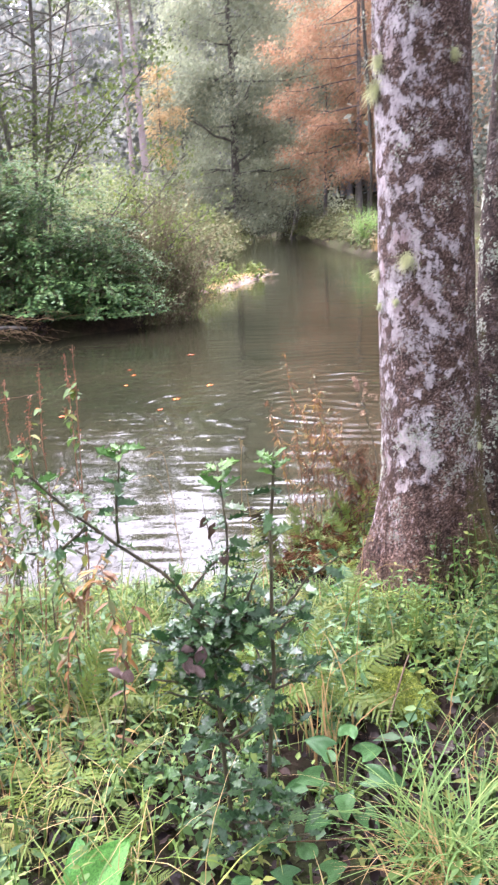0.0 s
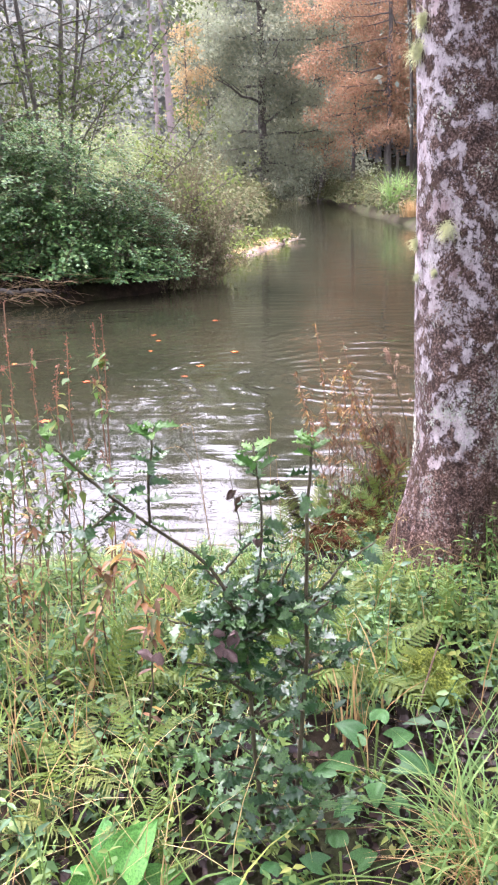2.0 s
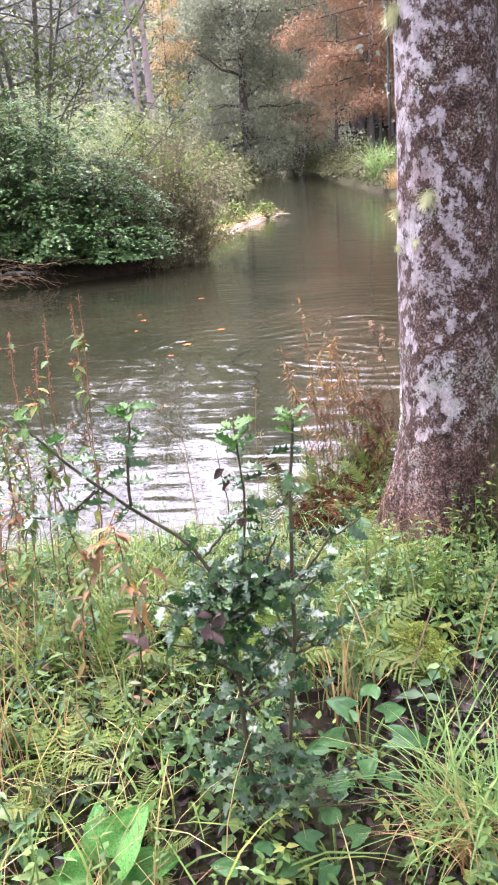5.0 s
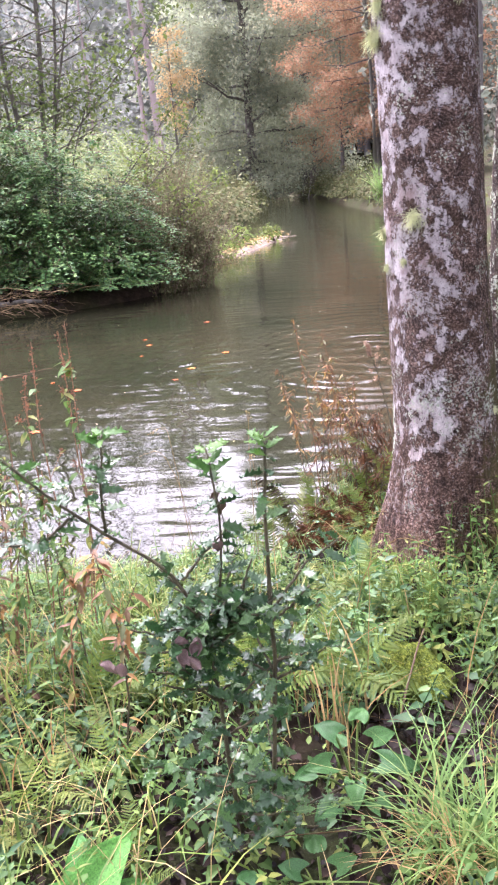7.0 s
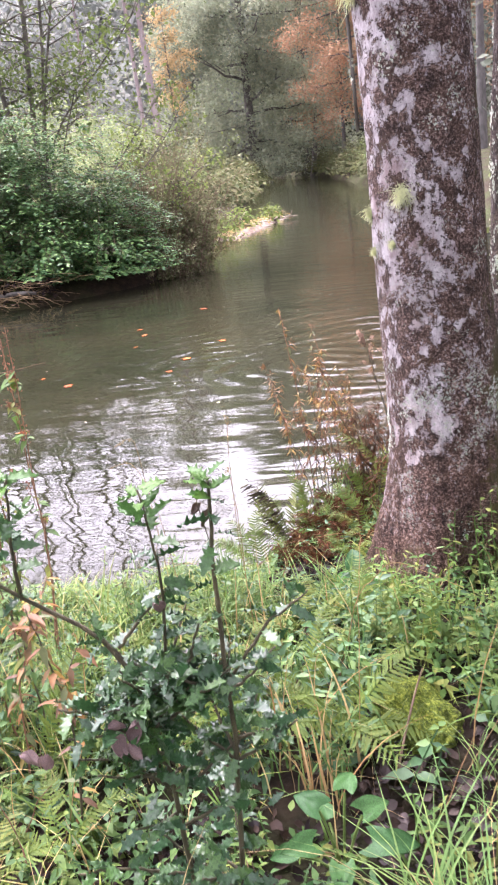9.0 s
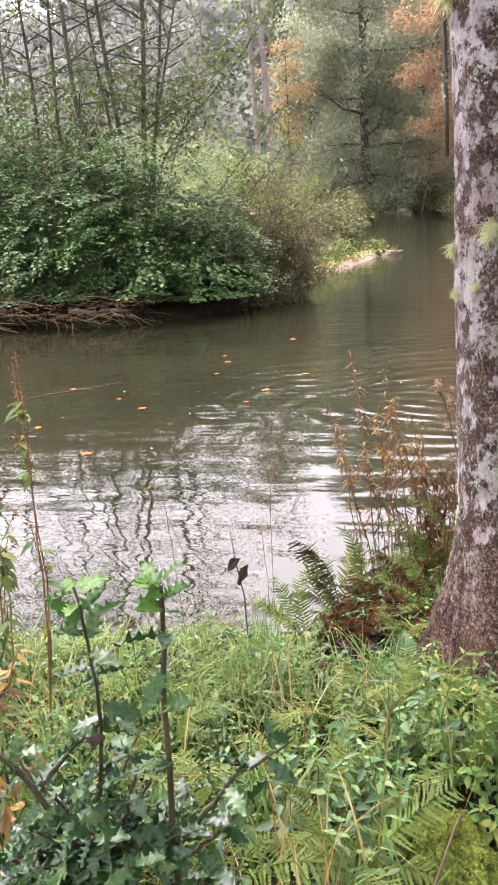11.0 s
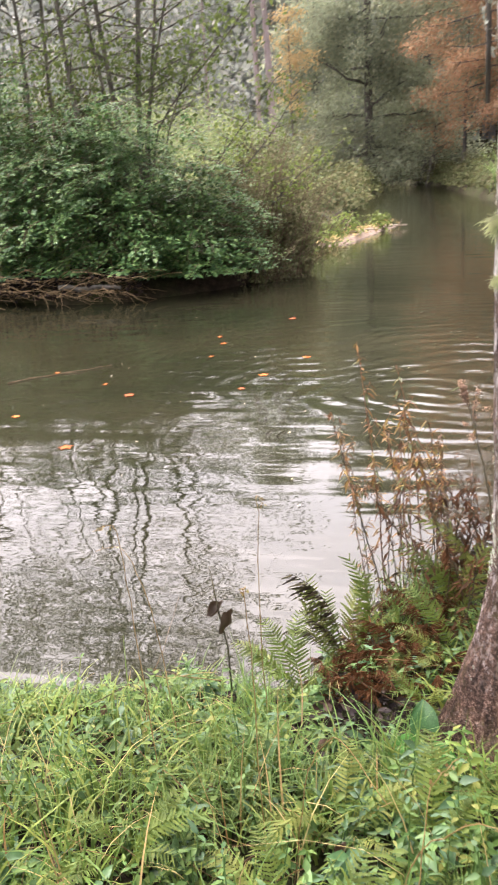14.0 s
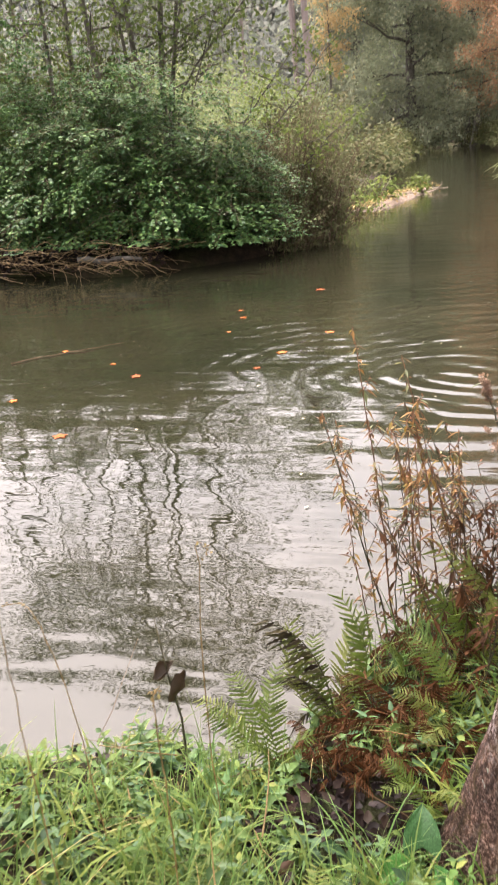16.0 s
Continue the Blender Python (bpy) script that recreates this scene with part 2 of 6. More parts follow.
def height(px, py):
    """The ground's height above the water."""
    px, py = np.asarray(px, float), np.asarray(py, float)
    dn, dl = edge_gap(px, py, NEAR_SHORE), edge_gap(px, py, LEFT_SHORE)
    inn, inl = inside(px, py, near_poly), inside(px, py, left_poly)
    bump = 0.05 * np.sin(px * 2.1 + 0.6 * py) * np.sin(py * 1.7 - 0.8 * px) + 0.025 * np.sin(px * 6.3 + 1) * np.sin(py * 5.7)
    up_n = 0.10 * (1 - np.exp(-dn / 0.08)) + 0.30 * (1 - np.exp(-dn / 0.8)) + np.clip(dn - 4, 0, 400) * 0.05
    far_n = 0.9 * (1 - np.exp(-dn / 1.0)) + np.clip(dn - 2, 0, 60) * 0.06 + np.clip(dn - 18, 0, 120) * 0.24
    k = np.clip((py - 8) / 15, 0, 1)
    up_n = up_n * (1 - k) + far_n * k
    up_l = 0.45 * (1 - np.exp(-dl / 0.25)) + np.clip(dl - 1, 0, 30) * 0.05 + np.clip(dl - 25, 0, 140) * 0.2
    bed = -0.12 - 0.5 * (1 - np.exp(-np.minimum(dn, dl) / 0.8))
    h = np.where(inn, up_n + bump * np.clip(dn / 0.8, 0, 1), np.where(inl, up_l + 2 * bump, bed))
    return h


def ground_at(x, y):
    return float(height(np.array([x]), np.array([y]))[0])


def build_ground():
    k = np.linspace(-1, 1, 291)
    xs = 0.3 + np.sinh(k * 7.2) * 0.75
    ys = 3.6 + np.sinh(np.linspace(-0.72, 1, 271) * 7.2) * 0.75
    gx, gy = np.meshgrid(xs, ys)
    gz = height(gx, gy)
    nx, ny = len(xs), len(ys)
    v = np.stack([gx, gy, gz], -1).reshape(-1, 3)
    i, j = np.meshgrid(np.arange(nx - 1), np.arange(ny - 1))
    a = (j * nx + i).ravel()
    quad = np.stack([a, a + 1, a + nx + 1, a + nx], 1)
    b = Buf()
    b.v, b.n = [v], len(v)
    b.f, b.c = [quad.ravel()], [np.full(len(quad), 4)]
    tagged(part("ground", b, M_GROUND), "dark damp soil river bank with leaf litter and low green", "ground", "", "structure")
    w = Buf().add([(-400, -5, 0), (60, -5, 0), (60, 300, 0), (-400, 300, 0)], [(0, 1, 2, 3)])
    tagged(part("water", w, M_WATER), "murky green-brown slow river with ring ripples", "water", "", "structure")


build_ground()

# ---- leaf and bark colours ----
# oak green lightened well past real foliage, as haze in the colour
L_OAK = leaf_mat("oak_leaves_haze_paled", [(0.250, 0.288, 0.222), (0.288, 0.322, 0.238), (0.325, 0.336, 0.248), (0.258, 0.292, 0.232)], 0.9, 0.42, patch=0.12, spec=0.0)
# autumn rust and gold, muted and lightened to include distance haze
L_RUST = leaf_mat("rust_leaves_haze_paled", [(0.435, 0.258, 0.178), (0.475, 0.29, 0.20), (0.375, 0.25, 0.178), (0.455, 0.33, 0.222)], 0.9, 0.35, patch=0.12, spec=0.0)
L_GOLD = leaf_mat("golden_leaves_haze_paled", [(0.50, 0.355, 0.20), (0.53, 0.38, 0.22), (0.46, 0.35, 0.21)], 0.9, 0.35, spec=0.0)
L_ALDER = leaf_mat("alder_leaves", [(0.072, 0.104, 0.034), (0.098, 0.136, 0.042), (0.138, 0.172, 0.054), (0.077, 0.108, 0.042)], 0.6, 0.35, spec=0.15)
L_BRAMBLE = leaf_mat("bramble_leaves", [(0.034, 0.087, 0.034), (0.052, 0.123, 0.040), (0.076, 0.159, 0.054), (0.134, 0.230, 0.074)], 0.46, 0.22, patch=0.9, spec=0.22)
L_WILLOW = leaf_mat("fading_shrub_leaves", [(0.10, 0.115, 0.06), (0.14, 0.15, 0.078), (0.13, 0.115, 0.07), (0.18, 0.175, 0.10)], 0.7, 0.3, spec=0.08)
L_BRIGHT = leaf_mat("bright_green_leaves", [(0.115, 0.163, 0.048), (0.148, 0.200, 0.059), (0.187, 0.222, 0.074)], 0.65, 0.4, spec=0.1)
# far leaves greyed and lightened: distance haze put into their colour
L_HAZE_TINT = leaf_mat("far_leaves_haze_tint", [(0.185, 0.205, 0.200), (0.210, 0.226, 0.222), (0.238, 0.236, 0.220), (0.185, 0.203, 0.215)], 0.9, 0.45, patch=0.05, spec=0.0)
L_GREYWOOD = leaf_mat("grey_wood_leaves", [(0.095, 0.112, 0.098), (0.115, 0.130, 0.112), (0.135, 0.135, 0.118)], 0.9, 0.35, patch=0.2, spec=0.0)
L_BANK = leaf_mat("bank_scrub_leaves", [(0.079, 0.097, 0.043), (0.101, 0.119, 0.050), (0.130, 0.130, 0.058), (0.094, 0.108, 0.058)], 0.8, 0.3, spec=0.05)
L_DULL = leaf_mat("dull_olive_leaves", [(0.07, 0.085, 0.045), (0.095, 0.105, 0.055), (0.11, 0.10, 0.06)], 0.8, 0.3, spec=0.05)
L_MEADOW = leaf_mat("meadow_scrub_leaves", [(0.165, 0.215, 0.105), (0.205, 0.255, 0.125), (0.235, 0.265, 0.145)], 0.8, 0.4, spec=0.05)
B_GREY = bark_mat("grey_bark", (0.05, 0.045, 0.038), (0.14, 0.13, 0.11))
B_PINE = bark_mat("pinkish_pine_bark", (0.15, 0.12, 0.112), (0.25, 0.205, 0.195), 3.0)
B_ALDER = bark_mat("dark_alder_bark", (0.04, 0.036, 0.03), (0.12, 0.11, 0.085))
B_FAR = bark_mat("pale_far_bark", (0.06, 0.055, 0.05), (0.12, 0.11, 0.10))
# bark lightened towards grey to stand in for haze
B_HAZE_TINT = bark_mat("far_bark_haze_tint", (0.13, 0.125, 0.13), (0.19, 0.185, 0.19))
B_BRUSH = bark_mat("pale_washed_twigs", (0.13, 0.085, 0.045), (0.32, 0.23, 0.125), 12)
B_TWIG = bark_mat("brown_twigs", (0.06, 0.04, 0.025), (0.17, 0.12, 0.075), 12)


def make_tree(name, at, high, crown_low, crown_r, leaf, bark, count, size, trunk_r, label, seed, lean=(0, 0), limbs=16, spread=0.55, squash=1.0, shape=BLADE4, category="tree", group="", bend=0.02, droop=0.0, skew=(0, 0), single=False, heavy=0.0, stem=None):
    """A tree: tapered trunk, limbs as parts, and a crown of leaf clumps round the outer limbs."""
    rng = np.random.default_rng(seed)
    x, y = at
    z = ground_at(x, y) - 0.15
    top = empty(name, (x, y, z), label, category, group)
    n = 14
    k = np.linspace(0, 1, n)
    path = np.stack([lean[0] * k * high, lean[1] * k * high, k * high], 1) + np.cumsum(rng.normal(0, bend * high / n, (n, 3)), 0) * [1, 1, 0.0]
    if stem:
        st = np.array([(0, 0, 0)] + list(stem), float)
        path = np.stack([np.interp(k * st[-1][2], st[:, 2], st[:, c]) for c in range(3)], 1) + np.cumsum(rng.normal(0, bend * high / n, (n, 3)), 0) * [1, 1, 0]
        path[1:-1] = (path[:-2] + path[1:-1] * 2 + path[2:]) / 4
    part("trunk", Buf().tube(path, trunk_r * (1 - k) ** 0.8 + (0.02 if trunk_r > 0.09 else 0.004) + trunk_r * 0.5 * np.exp(-k * 25), 10), bark, top)
    wood, cl = Buf(), []
    for i in range(limbs):
        if single:
            wood = Buf()
        h = crown_low + (1 - crown_low) * (i + rng.uniform(0, 1)) / limbs * 0.93
        p0 = np.array([np.interp(h, k, path[:, c]) for c in range(3)])
        rel = (h - crown_low) / (1 - crown_low)
        reach = crown_r * (0.35 + 0.9 * math.sin(math.pi * min(1, 0.18 + rel * 0.8))) * rng.uniform(0.65, 1.1)
        az = i * 2.4 + rng.uniform(-0.5, 0.5)
        rise = rng.uniform(0.1, 0.6) * reach * squash - droop * reach
        q = np.linspace(0, 1, 6)[:, None]
        tip = np.array([math.cos(az) * reach + skew[0] * reach, math.sin(az) * reach + skew[1] * reach, rise])
        line = p0 + q * tip + wob(6, 0.04 * reach, rng) * q
        r0 = max(0.012, trunk_r * (1 - h) * 0.45 + 0.01)
        wood.tube(line, r0 * (1 - 0.85 * q[:, 0]), 5, False)
        for f in (0.45, 0.65, 0.85, 1.0):
            c = line[0] + (line[-1] - line[0]) * f + rng.normal(0, 0.16 * reach, 3)
            cl.append(c)
            wood.tube([p0 + (line[-1] - p0) * (f * 0.8), c], [r0 * 0.35, r0 * 0.12], 4, False)
        if single:
            part("limb", wood, bark, top)
    if not single:
        part("branchwood", wood, bark, top, "", "stuff")
    if count:
        cl = np.array(cl)
        pick = rng.integers(0, len(cl), count)
        if heavy:
            rel = cl[:, 2] / high
            wt = np.where(rel < 0.42, 0.5, np.where(rel < 0.55, 0.03, np.where(rel < 0.74, heavy * 0.5, heavy * 1.8)))
            pick = rng.choice(len(cl), count, p=wt / wt.sum())
        spot = cl[pick] + rng.normal(0, spread, (count, 3)) * [1, 1, 0.6]
        spot[:, 2] = np.maximum(spot[:, 2], 0.3)
        b = strew(Buf(), shape, spot, turns(count, 0.75, rng), size * rng.uniform(0.6, 1.4, count))
        part("crown", b, leaf, top, "", "stuff", False)
    return top


# far bank: oaks, rust-leaved beeches, golden birch, leaf colours paled for haze; pale pines
make_tree("oak_tree", (-4.9, 76), 29.5, 0.04, 5.2, L_OAK, B_GREY, 76000, 0.245, 0.42, "large oak over the far river bend, its green paled for haze", 11, limbs=44, spread=0.92, droop=0.35)
make_tree("oak_tree", (-0.4, 90), 32, 0.04, 5.0, L_OAK, B_GREY, 44000, 0.31, 0.45, "large oak over the far river bend, its green paled for haze", 12, limbs=40, spread=1.0, droop=0.3)
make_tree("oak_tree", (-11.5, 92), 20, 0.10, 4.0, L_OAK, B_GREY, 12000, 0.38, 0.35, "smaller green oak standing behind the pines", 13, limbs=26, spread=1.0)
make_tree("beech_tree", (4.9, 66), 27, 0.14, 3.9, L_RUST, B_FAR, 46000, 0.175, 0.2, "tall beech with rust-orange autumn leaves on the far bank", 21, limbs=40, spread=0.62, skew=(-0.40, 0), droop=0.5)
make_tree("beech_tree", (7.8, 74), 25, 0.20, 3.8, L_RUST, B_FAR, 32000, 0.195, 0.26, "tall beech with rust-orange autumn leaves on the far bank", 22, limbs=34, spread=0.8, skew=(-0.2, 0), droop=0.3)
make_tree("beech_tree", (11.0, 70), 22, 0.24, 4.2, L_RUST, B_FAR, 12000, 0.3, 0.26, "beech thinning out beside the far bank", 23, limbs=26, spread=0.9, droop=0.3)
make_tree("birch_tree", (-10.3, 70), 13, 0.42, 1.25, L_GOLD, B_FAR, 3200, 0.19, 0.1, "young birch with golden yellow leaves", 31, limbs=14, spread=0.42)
for i, (px, py, ph, pr, lx) in enumerate(((-9.0, 55, 17.5, 0.27, -0.035), (-9.85, 55, 16.5, 0.15, -0.03), (-13.2, 72, 20, 0.15, -0.01), (-17.0, 70, 20, 0.15, 0.01))):
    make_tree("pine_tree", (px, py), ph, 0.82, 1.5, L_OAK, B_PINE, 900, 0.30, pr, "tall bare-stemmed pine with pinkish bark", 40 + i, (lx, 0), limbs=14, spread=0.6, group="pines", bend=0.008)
for i, (px, py, ph, pr, lx) in enumerate(((2.55, 72, 12, 0.16, 0.02), (5.2, 73, 13, 0.13, -0.01), (6.1, 72, 13, 0.11, 0.01), (-0.1, 84, 9, 0.3, 0.12), (9.5, 60, 15, 0.2, 0.0), (8.0, 66, 14, 0.14, -0.02))):
    make_tree("maple_tree", (px, py), ph, 0.35, 1.7, L_RUST if i % 2 else L_OAK, B_FAR if i != 3 else B_GREY, 4200, 0.2, pr, "slim tree at the foot of the far bank", 80 + i, (lx, 0), limbs=14, spread=0.7, group="bank trees")


def woods(name, spots, label, seed, leaf, bark, size, count, low, high, wide):
    """A stand of trees too far off or too dense to count: trunks and crowns gathered in two meshes."""
    rng = np.random.default_rng(seed)
    top = empty(name, (0, 0, 0), label, "woods", "", "stuff")
    b, cl = Buf(), []
    for x, y in spots:
        z = ground_at(x, y) - 0.3
        h = rng.uniform(low, high)
        k = np.linspace(0, 1, 5)[:, None]
        ln = rng.normal(0, 0.03, 2) * h
        b.tube(np.array([x, y, z]) + k * [ln[0], ln[1], h], 0.02 * h * (1 - 0.9 * k[:, 0]) * rng.uniform(0.5, 1), 6, False)
        for _ in range(14):
            f = rng.uniform(0.12, 1)
            w = wide * (0.4 + 0.8 * math.sin(math.pi * min(1, 0.15 + f * 0.8)))
            cl.append((x + ln[0] * f + rng.normal(0, w * 0.5), y + ln[1] * f + rng.normal(0, w * 0.5), z + f * h, w * 0.34))
    part("trunk_stand", b, bark, top, "", "stuff")
    cl = np.array(cl)
    pick = rng.integers(0, len(cl), count)
    spot = cl[pick][:, :3] + rng.normal(0, 1, (count, 3)) * cl[pick][:, 3:] * [1, 1, 0.7]
    spot = spot[~((spot[:, 1] > -0.8) & (spot[:, 1] < 22) & (np.abs(spot[:, 0]) < 5))]
    count = len(spot)
    part("canopy", strew(Buf(), BLADE4, spot, turns(count, 0.8, rng), size * rng.uniform(0.6, 1.4, count)), leaf, top, "", "stuff", False)
    return top


wr = np.random.default_rng(5)
# distant stands whose mist is only in their leaf and bark colours
woods("haze_tinted_woods", [(wr.uniform(-110, 70), wr.uniform(118, 190)) for _ in range(170)], "woods in pale haze-tinted colours closing the valley behind the bend", 301, L_HAZE_TINT, B_HAZE_TINT, 1.55, 130000, 27, 35, 6.0)
woods("valley_woods", [(wr.uniform(-75, -19), wr.uniform(58, 115)) for _ in range(55)], "mixed woods behind the meadow in haze-tinted colours", 302, L_HAZE_TINT, B_HAZE_TINT, 0.60, 66000, 12, 18, 4.2)
woods("bank_woods", [(wr.uniform(9, 45), wr.uniform(22, 100)) for _ in range(60)], "grey-green woods along the near bank", 303, L_GREYWOOD, B_FAR, 0.42, 36000, 12, 20, 3.6)
# unseen near-bank woods behind and above the path, added to block sky light
SHADE_WOOD = [(wr.uniform(-16, 18), wr.uniform(-16, -3.5)) for _ in range(34)] + [(wr.uniform(6.5, 16), wr.uniform(-4, 13)) for _ in range(22)] + [(-6.5, -1.5), (-8, 1.0), (-11, 1.5), (-14, 2.5), (-18, 3.0)]
woods("unseen_shade_woods", SHADE_WOOD, "dense woods added out of view to shade the near bank", 304, L_ALDER, B_ALDER, 0.2, 30000, 10, 16, 3.4)

# slender alders rising out of the thicket on the opposite bank
ALDERS = [(-5.62, 18.2, 11.0, 0.095, [(0.1, 0, 1.2), (-0.05, 0, 2.7), (-0.28, 0, 4.6), (-0.5, 0, 11)]), (-5.9, 18.3, 10.6, 0.06, [(0.15, 0, 1.5), (0.05, 0, 3.0), (-0.25, 0, 4.6), (-0.7, 0, 10.6)]),
          (-5.35, 18.2, 11.2, 0.10, [(0.16, 0, 2.6), (0.32, 0, 4.5), (0.5, 0, 11.2)]), (-5.28, 18.3, 10.8, 0.06, [(0.2, 0, 2.6), (0.5, 0, 4.5), (1.0, 0, 10.8)]),
          (-5.3, 18.1, 8.6, 0.05, [(0.2, 0, 2.5), (0.75, 0, 4.5), (1.6, 0, 8.6)]), (-5.2, 18.1, 5.2, 0.042, [(0.36, 0, 2.5), (1.2, 0, 3.3), (2.15, 0, 4.2), (2.9, 0.1, 5.2)]),
          (-4.9, 18.0, 4.2, 0.032, [(0.3, 0, 2.3), (0.65, 0, 3.0), (1.1, 0, 4.2)]), (-6.2, 18.2, 10.2, 0.10, [(-0.18, 0, 2.8), (-0.32, 0, 3.5), (-0.7, 0, 10.2)]),
          (-7.1, 18.6, 10.6, 0.075, [(-0.05, 0, 3), (0.2, 0, 10.6)]), (-7.9, 18.8, 10.0, 0.07, [(0.25, 0, 3), (-0.1, 0, 10.0)]), (-8.5, 18.9, 8.8, 0.06, [(0.1, 0, 3), (0.15, 0, 8.8)]),
          (-9.2, 19.0, 10.4, 0.07, [(-0.1, 0, 3), (0.1, 0, 10.4)]), (-9.9, 18.9, 10.0, 0.08, [(0.1, 0, 3), (-0.15, 0, 10.0)]), (-10.7, 19.1, 10.6, 0.08, [(0.1, 0, 3), (0.2, 0, 10.6)])]
for i, (ax, ay, ah, ar, st) in enumerate(ALDERS):
    make_tree("alder_tree", (ax, ay), ah, 0.26 if ah > 6 else 0.5, 1.3 if ah > 6 else 0.55, L_ALDER, B_ALDER, 1650 if ah > 6 else 560, 0.1, ar * 0.62, "slender dark-stemmed alder with sparse small green leaves", 60 + i, limbs=26 if ah > 6 else 14, spread=0.36, group="alders", bend=0.03, single=True, heavy=0.5, stem=st)


def bush(name, at, size, leaf, count, leaf_size, label, seed, shape=FOLD4, category="bush", canes=30, wood=None, lumps=0.2, group=""):
    """A shrub: arching canes under a closed, lumpy coat of leaves that thins out inwards and lets single shoots stick out."""
    rng = np.random.default_rng(seed)
    x, y = at
    z = ground_at(x, y) - 0.1
    top = empty(name, (x, y, z), label, category, group)
    dims = np.array(size)

    def coat(n, depth):
        az, up = rng.uniform(0, 2 * math.pi, n), rng.uniform(-0.12, 1, n)
        flat = np.sqrt(1 - np.clip(up, 0, 1) ** 2)
        d = np.stack([np.cos(az) * flat, np.sin(az) * flat, up], 1)
        k = np.array([1 + lumps * 1.3 * noise.noise(Vector(v * 2.2) + Vector((seed, 0, 0))) + lumps * 0.8 * noise.noise(Vector(v * 6.0) + Vector((0, seed, 0))) for v in d])
        return d * (k - rng.exponential(depth, n))[:, None] * dims, d

    b = Buf()
    if canes:
        tips, _ = coat(canes, 0.0)
        for tip in tips:
            q = np.linspace(0, 1, 7)[:, None]
            foot = np.array([rng.uniform(-0.5, 0.5) * dims[0], rng.uniform(-0.5, 0.5) * dims[1], 0])
            line = foot + (tip * rng.uniform(0.95, 1.2) - foot) * q + np.array([0, 0, 1]) * (q * (1 - q)) * dims[2] * 0.5 + wob(7, 0.03, rng) * q
            b.tube(line, 0.012 * (1 - 0.7 * q[:, 0]), 4, False)
        part("cane_tangle", b, wood or B_TWIG, top, "", "stuff")
    spot, d = coat(count, 0.12)
    spot += rng.normal(0, leaf_size * 0.5, spot.shape)
    spot[:, 2] = np.maximum(spot[:, 2], rng.uniform(0, 0.25, count))
    face = d * 0.55 + np.array([0, 0, 0.75]) + rng.normal(0, 0.5, (count, 3))
    face /= np.linalg.norm(face, axis=1)[:, None]
    head = np.cross(face, rng.normal(0, 1, (count, 3)))
    part("foliage", strew(Buf(), shape, spot, basis(head, face), leaf_size * rng.uniform(0.6, 1.35, count)), leaf, top, "", "stuff", False)
    return top


def basis(d, up=(0, 0, 1)):
    """Turns whose y runs along d, with z as near to up as can be."""
    d = np.asarray(d, float)
    d = d / (np.linalg.norm(d, axis=-1, keepdims=True) + 1e-9)
    x = np.cross(d, np.broadcast_to(np.asarray(up, float), d.shape))
    x /= np.linalg.norm(x, axis=-1, keepdims=True) + 1e-9
    return np.stack([x, d, np.cross(x, d)], -1)


def tangle(name, at, reach, tall, leaf, shoots, per, leaf_size, label, seed, lean=(0, 0), group="", wood=None):
    """A loose shrub: many thin shoots that rise, arch over and hang, with small leaves along them."""
    rng = np.random.default_rng(seed)
    x, y = at
    top = empty(name, (x, y, ground_at(x, y) - 0.1), label, "shrub", group)
    b, spots, heads = Buf(), [], []
    for _ in range(shoots):
        a, r, h = rng.uniform(0, 6.28), reach * rng.uniform(0.15, 1.1), tall * rng.uniform(0.35, 1.08)
        foot = np.array([math.cos(a) * r * 0.45, math.sin(a) * r * 0.45, 0])
        end = np.array([math.cos(a) * r + lean[0] * h, math.sin(a) * r + lean[1] * h, 0])
        q = np.linspace(0, 1, 9)[:, None]
        arch = rng.uniform(0.1, 0.75)
        line = foot + (end - foot) * q ** 1.4 + np.array([0, 0, 1]) * h * (q - arch * q ** 3) * 1.15 + wob(9, 0.025, rng) * q
        line[:, 2] = np.maximum(line[:, 2], 0.12)
        b.tube(line, 0.009 * (1 - 0.75 * q[:, 0]) + 0.001, 4, False)
        f = rng.uniform(1.2, 8, per)
        i = f.astype(int).clip(0, 7)
        spots.append(line[i] + (line[i + 1] - line[i]) * (f - i)[:, None] + rng.normal(0, 0.055, (per, 3)))
        side = rng.normal(0, 1, (per, 3)) + (line[i + 1] - line[i]) * 3
        side[:, 2] -= 0.3
        heads.append(side)
    part("cane_tangle", b, wood or B_TWIG, top, "", "stuff")
    spots, heads = np.concatenate(spots), np.concatenate(heads)
    up = rng.normal(0, 0.5, heads.shape) + np.array([0, 0, 1])
    part("foliage", strew(Buf(), BLADE4, spots, basis(heads, up), leaf_size * rng.uniform(0.5, 1.4, len(spots))), leaf, top, "", "stuff", False)
    return top


